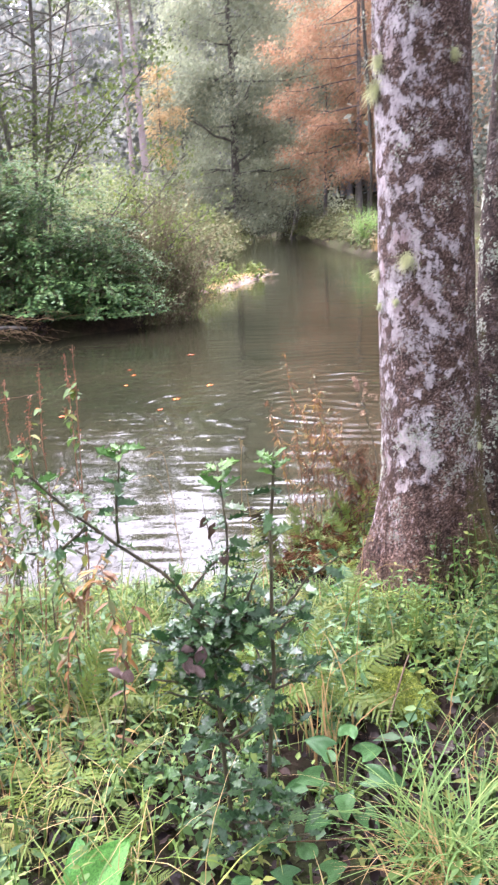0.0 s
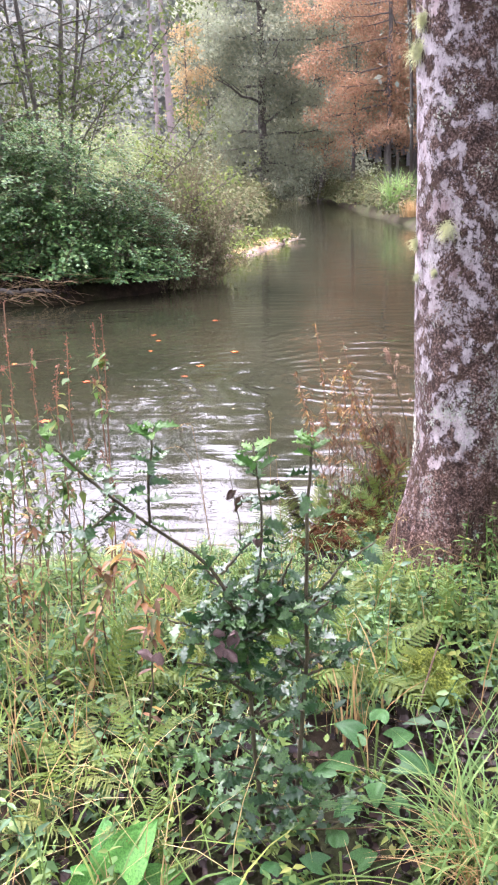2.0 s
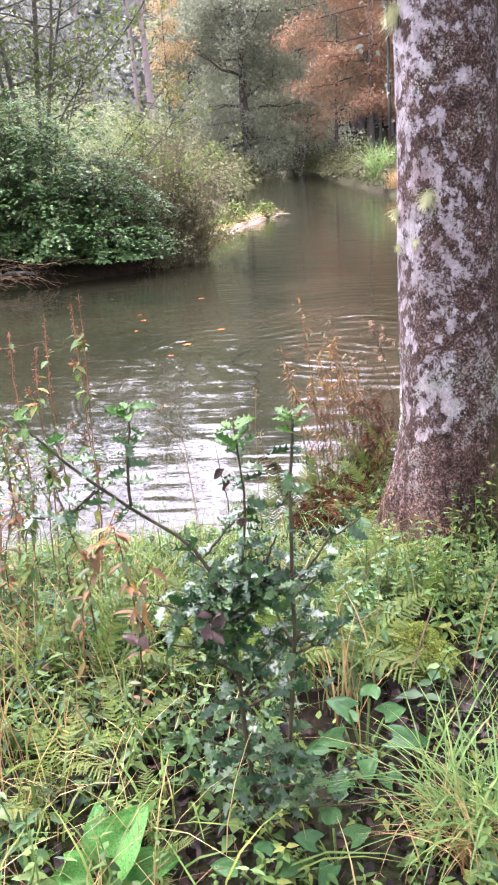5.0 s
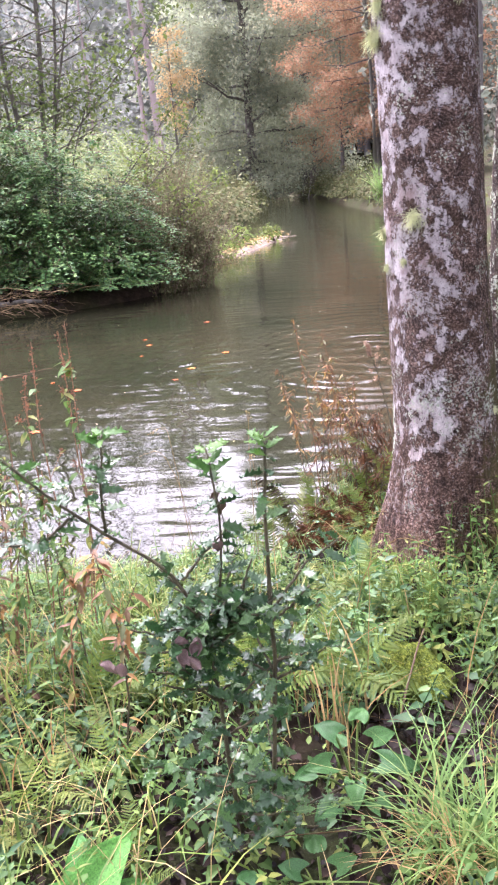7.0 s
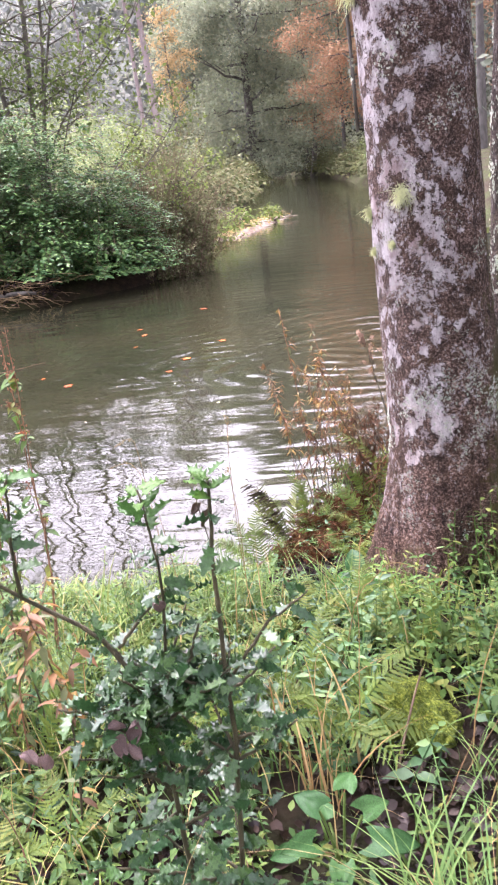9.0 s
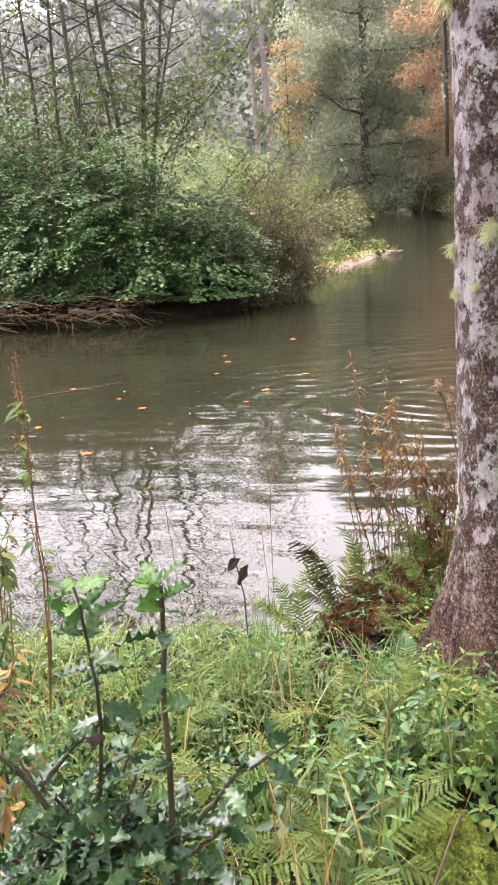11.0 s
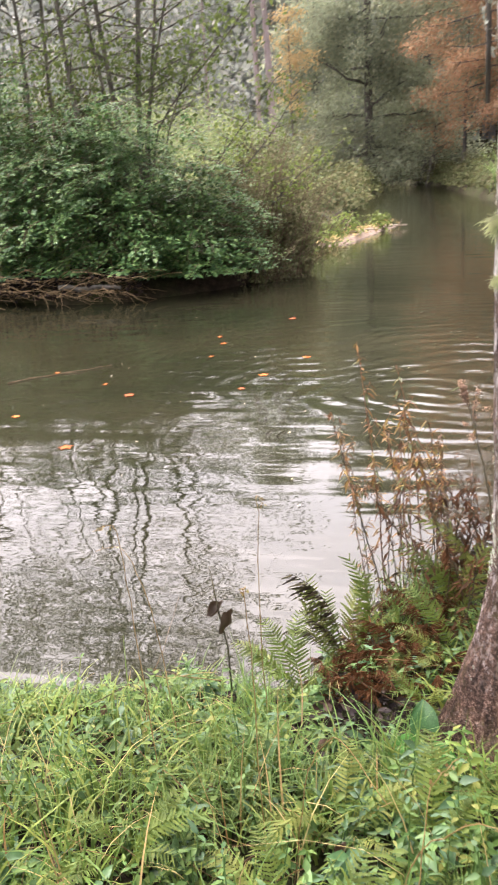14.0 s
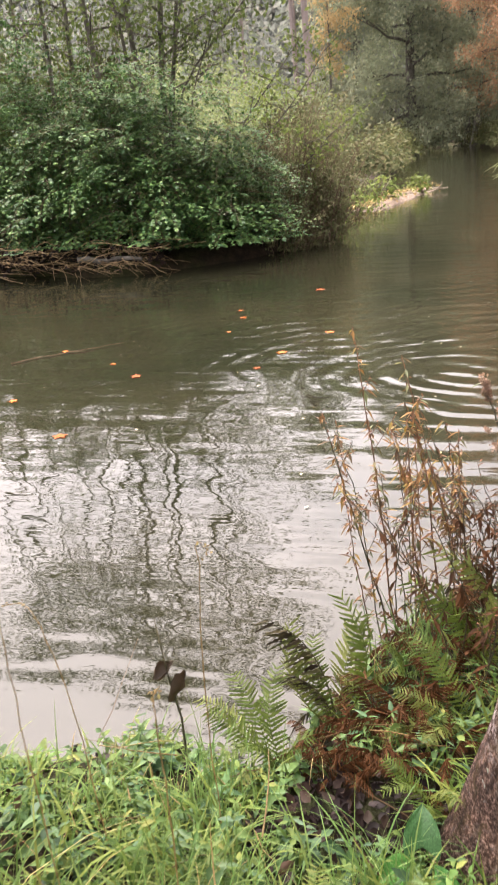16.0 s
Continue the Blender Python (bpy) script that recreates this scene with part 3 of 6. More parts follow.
def sprays(name, at, size, leaf, shoots, leaf_size, label, seed, group="", lumps=0.3, skirt=0.15):
    """A bramble mound: leafy shoots that arch out of its coat and hang in overlapping layers, with deep gaps between them."""
    rng = np.random.default_rng(seed)
    x, y = at
    top = empty(name, (x, y, ground_at(x, y) - 0.1), label, "bush", group)
    dims = np.array(size)
    wood, spots, heads, ups = Buf(), [], [], []
    for n in range(shoots):
        az, up = rng.uniform(0, 2 * math.pi), rng.uniform(0.0, 1.0) ** 0.9
        flat = math.sqrt(max(0, 1 - up * up))
        d = np.array([math.cos(az) * flat, math.sin(az) * flat, up])
        k = 1 + lumps * 1.2 * noise.noise(Vector(d * 2.3) + Vector((seed, 0, 0))) + lumps * 0.6 * noise.noise(Vector(d * 6.0) + Vector((0, seed, 0)))
        p = d * (k - rng.exponential(0.09)) * dims
        out = np.array([math.cos(az), math.sin(az), 0]) + rng.normal(0, 0.35, 3) * [1, 1, 0.2]
        ln = rng.uniform(0.28, 0.62)
        q = np.linspace(0, 1, 6)[:, None]
        rise = rng.uniform(0.05, 0.45)
        line = p + out * ln * q + np.array([0, 0, 1]) * ln * (rise * q - (0.35 + rise) * q ** 2.2)
        line[:, 2] = np.maximum(line[:, 2], skirt)
        if n % 2:
            wood.tube(line, 0.005 * (1 - 0.6 * q[:, 0]) + 0.001, 3, False)
        m = int(rng.integers(9, 15))
        f = np.linspace(0.1, 5, m)
        i = f.astype(int).clip(0, 4)
        c = line[i] + (line[i + 1] - line[i]) * (f - i)[:, None]
        side = np.cross(out, (0, 0, 1)) * np.where(np.arange(m) % 2, 1, -1)[:, None]
        for lean in (-0.7, 0.0, 0.7):
            h = side + out * (0.35 + lean) + rng.normal(0, 0.25, (m, 3)) + np.array([0, 0, -0.25])
            spots.append(c + h * leaf_size * 0.35)
            heads.append(h)
            ups.append(np.array([0, 0, 1]) + d * 0.45 + rng.normal(0, 0.28, (m, 3)))
    part("cane_tangle", wood, B_TWIG, top, "", "stuff")
    spots, heads, ups = np.concatenate(spots), np.concatenate(heads), np.concatenate(ups)
    part("foliage", strew(Buf(), BLADE4, spots, basis(heads, ups), leaf_size * rng.uniform(0.6, 1.3, len(spots))), leaf, top, "", "stuff", False)
    return top


BRAMBLE = "dense dark green bramble thicket hanging over the water"
sprays("bramble_bush", (-3.62, 16.1), (0.95, 1.0, 1.65), L_BRAMBLE, 620, 0.064, BRAMBLE, 101, "thicket", 0.44)
sprays("bramble_bush", (-4.65, 16.0), (1.3, 1.3, 2.35), L_BRAMBLE, 880, 0.066, BRAMBLE, 105, "thicket", 0.44)
sprays("bramble_bush", (-6.0, 16.0), (1.5, 1.35, 2.75), L_BRAMBLE, 980, 0.068, BRAMBLE, 102, "thicket", 0.44)
sprays("bramble_bush", (-7.6, 16.3), (1.6, 1.4, 3.0), L_BRAMBLE, 860, 0.07, BRAMBLE, 103, "thicket", 0.44)
sprays("bramble_bush", (-9.9, 16.8), (1.8, 1.5, 2.6), L_BRAMBLE, 420, 0.09, BRAMBLE, 104, "thicket")
FADED = "fading olive-brown shrub with twiggy shoots"
tangle("willow_shrub", (-2.55, 18.2), 1.15, 2.75, L_WILLOW, 120, 44, 0.07, FADED, 120, (0.16, 0), "fading shrubs")
tangle("willow_shrub", (-3.05, 17.6), 1.25, 2.4, L_WILLOW, 110, 48, 0.075, FADED, 111, (0.1, 0), "fading shrubs")
tangle("willow_shrub", (-2.75, 16.7), 0.75, 1.35, L_WILLOW, 46, 30, 0.07, FADED, 119, (0.3, 0), "fading shrubs")
tangle("willow_shrub", (-3.05, 19.6), 1.2, 2.5, L_WILLOW, 110, 48, 0.08, FADED, 112, (0.08, 0), "fading shrubs")
tangle("willow_shrub", (-3.5, 22.5), 1.1, 2.6, L_WILLOW, 110, 46, 0.09, FADED, 113, (0.08, 0), "fading shrubs")
tangle("willow_shrub", (-4.3, 26.0), 1.2, 2.3, L_WILLOW, 100, 44, 0.11, FADED, 117, (0.05, 0), "fading shrubs")
bush("willow_shrub", (-5.4, 30.5), (1.8, 3.0, 2.3), L_DULL, 5500, 0.13, FADED, 114, canes=40, group="fading shrubs", lumps=0.4)
bush("willow_shrub", (-6.6, 40), (2.2, 4.0, 3.0), L_DULL, 4500, 0.18, FADED, 115, canes=40, group="fading shrubs", lumps=0.4)
tangle("waterside_shrub", (-2.5, 20.8), 0.8, 1.25, L_BRIGHT, 15, 13, 0.10, "yellow-green waterside shrub trailing over the stream", 116, (0.25, 0))
tangle("waterside_shrub", (-2.4, 23.2), 0.7, 1.0, L_BRIGHT, 12, 13, 0.11, "yellow-green waterside shrub trailing over the stream", 118, (0.3, 0))
# taller shrubs behind the thicket, and saplings leaning out over it
tangle("hazel_shrub", (-7.3, 19.2), 1.2, 4.7, L_ALDER, 90, 80, 0.085, "tall loose olive-green shrub behind the thicket", 121, (0.03, 0))
tangle("hazel_shrub", (-8.3, 18.8), 0.9, 4.4, L_ALDER, 80, 90, 0.085, "tall loose olive-green shrub behind the thicket", 122, (-0.05, 0))
tangle("hazel_shrub", (-9.3, 18.7), 1.0, 5.0, L_ALDER, 90, 90, 0.085, "tall loose olive-green shrub behind the thicket", 124, (0.0, 0))
tangle("hazel_shrub", (-6.5, 18.8), 0.8, 4.2, L_DULL, 56, 80, 0.08, "tall loose olive-green shrub behind the thicket", 123, (0.0, 0))
for i, (ax, ay, st) in enumerate(((-4.2, 17.0, [(0.7, 0, 1.6), (1.4, 0, 2.4), (2.1, 0, 3.2)]), (-3.9, 17.1, [(0.7, 0, 1.4), (1.5, 0, 2.2), (2.0, 0, 2.9)]), (-3.2, 17.4, [(0.5, 0, 0.9), (1.2, 0, 1.6), (2.0, 0, 2.1)]))):
    make_tree("sapling", (ax, ay), st[-1][2], 0.5, 0.42, L_BRIGHT, B_ALDER, 420, 0.075, 0.016, "thin sapling leaning over the thicket with few bright leaves", 75 + i, limbs=14, spread=0.13, shape=FOLD4, group="leaning saplings", bend=0.035, single=True, stem=st)
# pale meadow scrub behind the thicket
for i, (bx, by, bs) in enumerate(((-6.2, 22, 1.6), (-8.5, 23, 1.75), (-6.3, 27, 1.6), (-8.4, 30, 2.1), (-11.5, 25, 1.9), (-6.8, 34, 2.1), (-11, 36, 2.4))):
    bush("meadow_bush", (bx, by), (bs * 1.4, bs * 1.3, bs * 1.8), L_MEADOW, 5200, 0.13, "pale green meadow scrub behind the thicket", 130 + i, BLADE4, canes=14, group="meadow scrub", lumps=0.4)
# growth along the far banks and on the near bank past the trees
bw = np.random.default_rng(17)
BANK = "low waterside scrub along the far bank"
spots = []
for line, sgn in ((NEAR_SHORE, 1), (LEFT_SHORE, -1)):
    for (ax, ay), (cx, cy) in zip(line[:-1], line[1:]):
        if ay < 31 or ax < -45:
            continue
        steps = max(1, int(math.hypot(cx - ax, cy - ay) / 2.3))
        for k in range(steps):
            f = (k + bw.uniform(0.2, 0.8)) / steps
            away = bw.uniform(0.5, 1.5)
            spots.append((ax + (cx - ax) * f + sgn * away, ay + (cy - ay) * f + 0.4, bw.uniform(0.9, 1.5), bw.uniform(0.8, 1.9)))
spots += [(3.0, 9.6, 0.7, 0.9), (4.4, 13.5, 0.9, 1.1), (5.9, 19.5, 1.0, 1.3), (6.9, 26.5, 1.2, 1.4), (5.2, 16.5, 1.2, 2.0), (7.6, 22, 1.4, 2.4), (8.4, 30, 1.6, 2.6)]
spots = [q for q in spots if math.hypot(q[0] - 3.95, q[1] - 44.0) > 2.2 and math.hypot(q[0] - 4.1, q[1] - 38.0) > 1.6]
for i, (bx, by, br, bz) in enumerate(spots):
    lf = (L_BANK, L_WILLOW, L_BANK, L_DULL)[int(bw.integers(0, 4))]
    bush("bank_bush", (bx, by), (br, br, bz), lf, 700, 0.21, BANK, 150 + i, BLADE4, canes=0, lumps=0.5, group="bank scrub")
# ---- the big lichen-spotted tree ----


def trunk_bark(name, mossy, tone=1.0):
    """Smooth lilac-grey bark under a velvety brown growth in blotches; mossy: how much more of it, and of green moss."""
    m = Mat(name, 0.85, 0.2)
    sep = m.n.new("ShaderNodeSeparateXYZ")
    m.l.new(m.co, sep.inputs[0])

    def blend(a, b, f):
        k = m.n.new("ShaderNodeMix")
        k.inputs[0].default_value = f
        m.l.new(a, k.inputs[2])
        m.l.new(b, k.inputs[3])
        return k.outputs[0]

    def add(*terms):
        out = terms[0]
        for t in terms[1:]:
            k = m.n.new("ShaderNodeMath")
            k.operation = "ADD"
            m.l.new(out, k.inputs[0])
            if isinstance(t, float):
                k.inputs[1].default_value = t
            else:
                m.l.new(t, k.inputs[1])
            out = k.outputs[0]
        return out

    def grey(fac, p0, v0, p1, v1):
        return m.ramp(fac, [(p0, (v0,) * 3), (p1, (v1,) * 3)])

    pale = m.ramp(m.noise(28, 7, 0.75, (1, 1, 0.5)), [(0.30, (0.16, 0.125, 0.125)), (0.46, (0.51, 0.45, 0.46)), (0.66, (0.80, 0.76, 0.77))])
    pale = m.mix(grey(m.noise(5, 4, 0.6), 0.52, 0.0, 0.66, 0.6), pale, (0.34, 0.205, 0.19))
    velvet = m.ramp(m.noise(110, 7, 0.85), [(0.36, (0.016, 0.010, 0.008)), (0.50, (0.075, 0.047, 0.038)), (0.61, (0.40, 0.31, 0.28))])
    velvet = m.mix(1.0, velvet, m.ramp(m.noise(16, 5, 0.7), [(0.34, (0.42, 0.39, 0.37)), (0.66, (1.6, 1.48, 1.38))]), "MULTIPLY")
    velvet = m.mix(1.0, velvet, (tone,) * 3, "MULTIPLY")
    rust = grey(m.noise(7, 5, 0.7), 0.5, 0.0, 0.68, 0.7 * tone * tone)
    velvet = m.mix(rust, velvet, m.ramp(m.noise(120, 6, 0.8), [(0.35, (0.035, 0.018, 0.011)), (0.65, (0.13, 0.075, 0.05))]))
    # the growth thickens round the weather side and towards the root flare
    side = grey(add(sep.outputs["X"], 0.3), 0.12, 0.0, 0.46, 0.10)
    foot = grey(sep.outputs["Z"], 0.2, 0.16, 0.7, 0.0)
    drift = grey(m.noise(3.2, 4, 0.6, (1, 1, 0.6)), 0.3, 0.02, 0.7, 0.14)
    blot = blend(m.noise(18, 3, 0.55, (1, 1, 0.85)), m.noise(64, 8, 0.85, (1, 1, 0.7)), 0.40)
    field = add(blot, side, foot, drift, mossy)
    mask = grey(field, 0.566, 0.0, 0.594, 1.0)
    speck = grey(add(m.noise(75, 4, 0.65), grey(field, 0.40, 0.0, 0.57, 0.10)), 0.655, 0.0, 0.69, 0.85)
    col = m.mix(speck, pale, (0.045, 0.028, 0.026))
    col = m.mix(mask, col, velvet)
    # scraps of pale crust left on the dark growth
    scrap = grey(add(m.noise(58, 7, 0.8), grey(m.noise(8, 3, 0.6), 0.42, 0.0, 0.66, 0.14)), 0.63, 0.0, 0.67, 0.9 if tone == 1.0 else 0.25)
    scrap = m.mix(1.0, scrap, grey(sep.outputs["Z"], 0.2, 0.15, 0.65, 1.0), "MULTIPLY")
    col = m.mix(scrap, col, (0.52, 0.48, 0.485))
    low = grey(sep.outputs["Z"], 0.2, 0.07, 0.6, 0.0)
    green = grey(add(m.noise(7, 7, 0.8), grey(sep.outputs["X"], 0.08, 0.0, 0.21, 0.26), low, mossy * 0.4), 0.62, 0.0, 0.72, 0.8)
    col = m.mix(green, col, (0.075, 0.07, 0.02))
    crumb = grey(m.noise(95, 4, 0.7), 0.64, 0.0, 0.70, 0.7)
    col = m.mix(crumb, col, (0.42, 0.40, 0.39))
    # fibrous streaks up the root flare
    fibre = m.ramp(m.noise(46, 5, 0.75, (1, 1, 0.14)), [(0.36, (0.35, 0.33, 0.33)), (0.64, (1.75, 1.6, 1.5))])
    col = m.mix(grey(sep.outputs["Z"], 0.3, 0.9, 0.8, 0.0), col, m.mix(1.0, col, fibre, "MULTIPLY"))
    m.colour(col)
    m.bump(blend(mask, m.noise(85, 8, 0.85, (1, 1, 0.3)), 0.6), 1.0, 0.045)
    return m.m


B_LICHEN = trunk_bark("lichen_spotted_smooth_bark", 0.0)
B_MOSSY = trunk_bark("mossy_dark_bark", 0.18, 0.5)
M_CRUST = leaf_mat("crust_lichen", [(0.35, 0.39, 0.34), (0.45, 0.46, 0.42), (0.31, 0.365, 0.33), (0.45, 0.41, 0.39)], 0.95, 0.0, patch=3, spec=0.1)
M_BEARD = leaf_mat("beard_lichen", [(0.60, 0.63, 0.42), (0.68, 0.70, 0.50), (0.63, 0.65, 0.45)], 0.9, 0.35, patch=9, spec=0.1)


def big_trunk(name, axis, radii, flare, seed, label, crusts, crown, bark, flake=1.0):
    """A trunk seen close: uneven round, root flare with ridges, crusts of lichen lying on the bark."""
    rng = np.random.default_rng(seed)
    x0, y0, z0 = axis[0]
    top = empty(name, (x0, y0, z0), label, "tree")
    zs = np.concatenate([np.linspace(axis[0][2], 1.4, 40), np.linspace(1.44, 4.2, 60), np.linspace(4.6, 14, 16)])
    az = np.array([a[2] for a in axis])
    cx, cy = (np.interp(zs, az, [a[i] for a in axis]) for i in (0, 1))
    rr = np.interp(zs, az, radii)
    n = 72
    th = np.arange(n) * 2 * math.pi / n
    low = np.clip((axis[0][2] + 0.75 - zs) / 0.75, 0, 1)
    ridge = np.stack([np.cos(th * 5 + seed) * 0.5 + np.cos(th * 3 + 1.3) * 0.5 + 0.6 for _ in zs])
    fl = flare * (low[:, None] ** 2.2) * ridge
    lump = np.array([[noise.noise(Vector((math.cos(t) * 1.2 + seed, math.sin(t) * 1.2, z * 1.6))) * 0.012 + noise.noise(Vector((math.cos(t) * 5, math.sin(t) * 5 + seed, z * 9))) * 0.005 for t in th] for z in zs])
    r = rr[:, None] + fl + lump
    v = np.stack([cx[:, None] + r * np.cos(th), cy[:, None] + r * np.sin(th), np.repeat(zs[:, None], n, 1)], -1)
    faces = [(i * n + j, i * n + (j + 1) % n, (i + 1) * n + (j + 1) % n, (i + 1) * n + j) for i in range(len(zs) - 1) for j in range(n)]
    part("trunk", Buf().add(v - np.array(axis[0]), faces), bark, top)
    # crust lichen flakes
    def on(t, z):
        i = int(np.clip(np.searchsorted(zs, z), 1, len(zs) - 1))
        rad = np.interp(t % (2 * math.pi), th, r[i])
        nrm = np.array([math.cos(t), math.sin(t), 0])
        return np.array([np.interp(z, zs, cx), np.interp(z, zs, cy), z]) + nrm * rad, nrm
    spots, rots, sizes = [], [], []
    for _ in range(crusts):
        t, z = rng.uniform(math.pi * 0.85, math.pi * 2.15), rng.choice([rng.uniform(0.42, 1.2), rng.uniform(0.9, 3.6)], p=[0.25, 0.75])
        big = rng.uniform(0, 1) < 0.3
        for _ in range(int(rng.integers(22, 60)) if big else int(rng.integers(2, 8))):
            p, nr = on(t + rng.normal(0, 0.11 if big else 0.05), z + rng.normal(0, 0.024 if big else 0.012))
            side = np.array([-nr[1], nr[0], 0])
            a = rng.uniform(0, 6.28)
            u = math.cos(a) * side + math.sin(a) * np.array([0, 0, 1])
            w = np.cross(nr, u)
            spots.append(p + nr * 0.002)
            rots.append(np.stack([w, u, nr], 1))
            sizes.append(flake * rng.uniform(0.003, 0.011) * (1.25 if z < 1.1 else 1))
    plate = [(0.5 * math.cos(a) * q, 0.4 * math.sin(a) * q, 0.15 * q) for a, q in zip(np.arange(7) * 0.9, (1.1, 0.45, 1.2, 0.5, 1, 0.4, 1.25))]
    part("crust_lichen", strew(Buf(), ([(0, 0, 0.25)] + plate, [(0, i, i % 7 + 1) for i in range(1, 8)]), np.array(spots) - np.array(axis[0]), np.array(rots), sizes), M_CRUST, top, "pale grey-green crust lichen", "stuff", False)
    # limbs and crown far overhead, out of view; leafed densely to shade the bank
    wood, cl = Buf(), []
    base = np.array(axis[0])
    for i in range(22):
        h = rng.uniform(5.2, 13.5)
        p = np.array([np.interp(h, zs, cx), np.interp(h, zs, cy), h]) - base
        a, reach = i * 2.4, rng.uniform(2.0, 4.2) * crown
        q = np.linspace(0, 1, 6)[:, None]
        line = p + q * np.array([math.cos(a) * reach, math.sin(a) * reach, reach * rng.uniform(0.1, 0.6)]) + wob(6, 0.12, rng) * q
        wood.tube(line, 0.06 * (1 - 0.85 * q[:, 0]) + 0.006, 6, False)
        cl += [line[3], line[4], line[5], line[5] + rng.normal(0, 0.5, 3)]
    part("branchwood", wood, B_ALDER, top, "", "stuff")
    cl = np.array(cl)
    pick = rng.integers(0, len(cl), 12000)
    spot = cl[pick] + rng.normal(0, 0.6, (12000, 3))
    part("crown", strew(Buf(), BLADE4, spot, turns(12000, 0.7, rng), 0.16 * rng.uniform(0.7, 1.3, 12000)), L_ALDER, top, "", "stuff", False)
    return top, on


T1 = [(0.80, 3.74, 0.25), (0.797, 3.75, 0.82), (0.772, 3.77, 1.6), (0.738, 3.80, 2.45), (0.69, 3.85, 4.0), (0.5, 3.9, 14.0)]
main_tree, bark_point = big_trunk("lichen_tree", T1, [0.235, 0.222, 0.204, 0.195, 0.178, 0.03], 0.16, 3, "tall tree with smooth bark, dark moss blotches and pale lichen", 240, 1.0, B_LICHEN)
T2 = [(1.19, 4.15, 0.25), (1.215, 4.15, 1.0), (1.25, 4.15, 2.0), (1.34, 4.2, 4.0), (1.6, 4.3, 14.0)]
big_trunk("mossy_tree", T2, [0.21, 0.185, 0.175, 0.16, 0.03], 0.12, 8, "dark mossy tree trunk crusted with grey lichen", 420, 0.9, B_MOSSY, 1.5)

# ---- near bank: colours ----
G_BLADE = leaf_mat("fresh_grass", [(0.079, 0.143, 0.031), (0.106, 0.185, 0.040), (0.154, 0.233, 0.049), (0.212, 0.254, 0.063), (0.090, 0.158, 0.038)], 0.55, 0.35, spec=0.2, patch=2.2)
G_BLADE_ONE = leaf_mat("tussock_grass", [(0.098, 0.190, 0.057), (0.127, 0.230, 0.071), (0.172, 0.276, 0.090), (0.218, 0.299, 0.098), (0.115, 0.207, 0.067)], 0.55, 0.35, True, spec=0.2, patch=2.2)
G_STRAW = leaf_mat("dry_straw", [(0.36, 0.27, 0.14), (0.46, 0.36, 0.19), (0.30, 0.19, 0.09), (0.42, 0.36, 0.17)], 0.7, 0.3, spec=0.15, patch=2)
G_STRAW_ONE = leaf_mat("tussock_straw", [(0.34, 0.22, 0.11), (0.42, 0.30, 0.155), (0.28, 0.155, 0.07), (0.36, 0.27, 0.13)], 0.7, 0.3, True, spec=0.15, patch=2)
G_HERB = leaf_mat("herb_leaves", [(0.050, 0.105, 0.034), (0.070, 0.140, 0.040), (0.105, 0.180, 0.048), (0.145, 0.205, 0.055), (0.060, 0.125, 0.042)], 0.55, 0.3, spec=0.2, patch=2.2)
G_LIME = leaf_mat("yellowing_herb_leaves", [(0.078, 0.155, 0.044), (0.101, 0.185, 0.046), (0.070, 0.144, 0.044), (0.139, 0.210, 0.053), (0.203, 0.224, 0.063)], 0.55, 0.35, spec=0.2, patch=2.5)
G_FERN = leaf_mat("fern_green", [(0.096, 0.148, 0.032), (0.130, 0.178, 0.038)], 0.55, 0.4, spec=0.2, patch=3)
G_FERNY = leaf_mat("fern_yellow_green", [(0.180, 0.205, 0.055), (0.140, 0.185, 0.052)], 0.55, 0.4, spec=0.2, patch=3)
G_FERNB = leaf_mat("dead_fern_brown", [(0.085, 0.036, 0.016), (0.125, 0.055, 0.024), (0.055, 0.027, 0.014)], 0.7, 0.25, spec=0.1, patch=3)
G_FERND = leaf_mat("withered_fern_dark", [(0.040, 0.030, 0.024), (0.07, 0.058, 0.034), (0.09, 0.10, 0.045)], 0.8, 0.15, patch=3, spec=0.05)
G_HOLLY = leaf_mat("holly_leaf_glossy", [(0.019, 0.058, 0.021), (0.030, 0.082, 0.026), (0.062, 0.132, 0.036), (0.024, 0.068, 0.026)], 0.28, 0.14, True, spec=0.4, patch=14)
G_HOLLYN = leaf_mat("young_holly_leaf", [(0.050, 0.135, 0.028), (0.085, 0.185, 0.038)], 0.42, 0.3, True, spec=0.2, patch=6)
G_DOCK = leaf_mat("broad_leaf_glossy", [(0.031, 0.090, 0.031), (0.039, 0.109, 0.035), (0.050, 0.126, 0.041)], 0.42, 0.22, True, spec=0.14, patch=24)
G_ARUM = leaf_mat("arum_leaf_glossy", [(0.055, 0.19, 0.042), (0.075, 0.235, 0.05), (0.095, 0.26, 0.06)], 0.5, 0.3, True, spec=0.16, patch=26)
G_NETTLE = leaf_mat("broad_herb_leaves", [(0.041, 0.098, 0.043), (0.057, 0.130, 0.051), (0.083, 0.171, 0.057), (0.130, 0.222, 0.062), (0.051, 0.114, 0.051)], 0.45, 0.25, spec=0.3, patch=3)
G_AUTUMN = leaf_mat("weed_autumn_leaves", [(0.30, 0.15, 0.04), (0.18, 0.08, 0.03), (0.10, 0.055, 0.03), (0.38, 0.24, 0.055), (0.10, 0.12, 0.045)], 0.6, 0.3, patch=4)
G_DEADSTALK = leaf_mat("dead_brown_stalks", [(0.10, 0.055, 0.028), (0.20, 0.125, 0.06), (0.055, 0.032, 0.020), (0.28, 0.20, 0.10)], 0.7, 0.0, spec=0.15, patch=4)
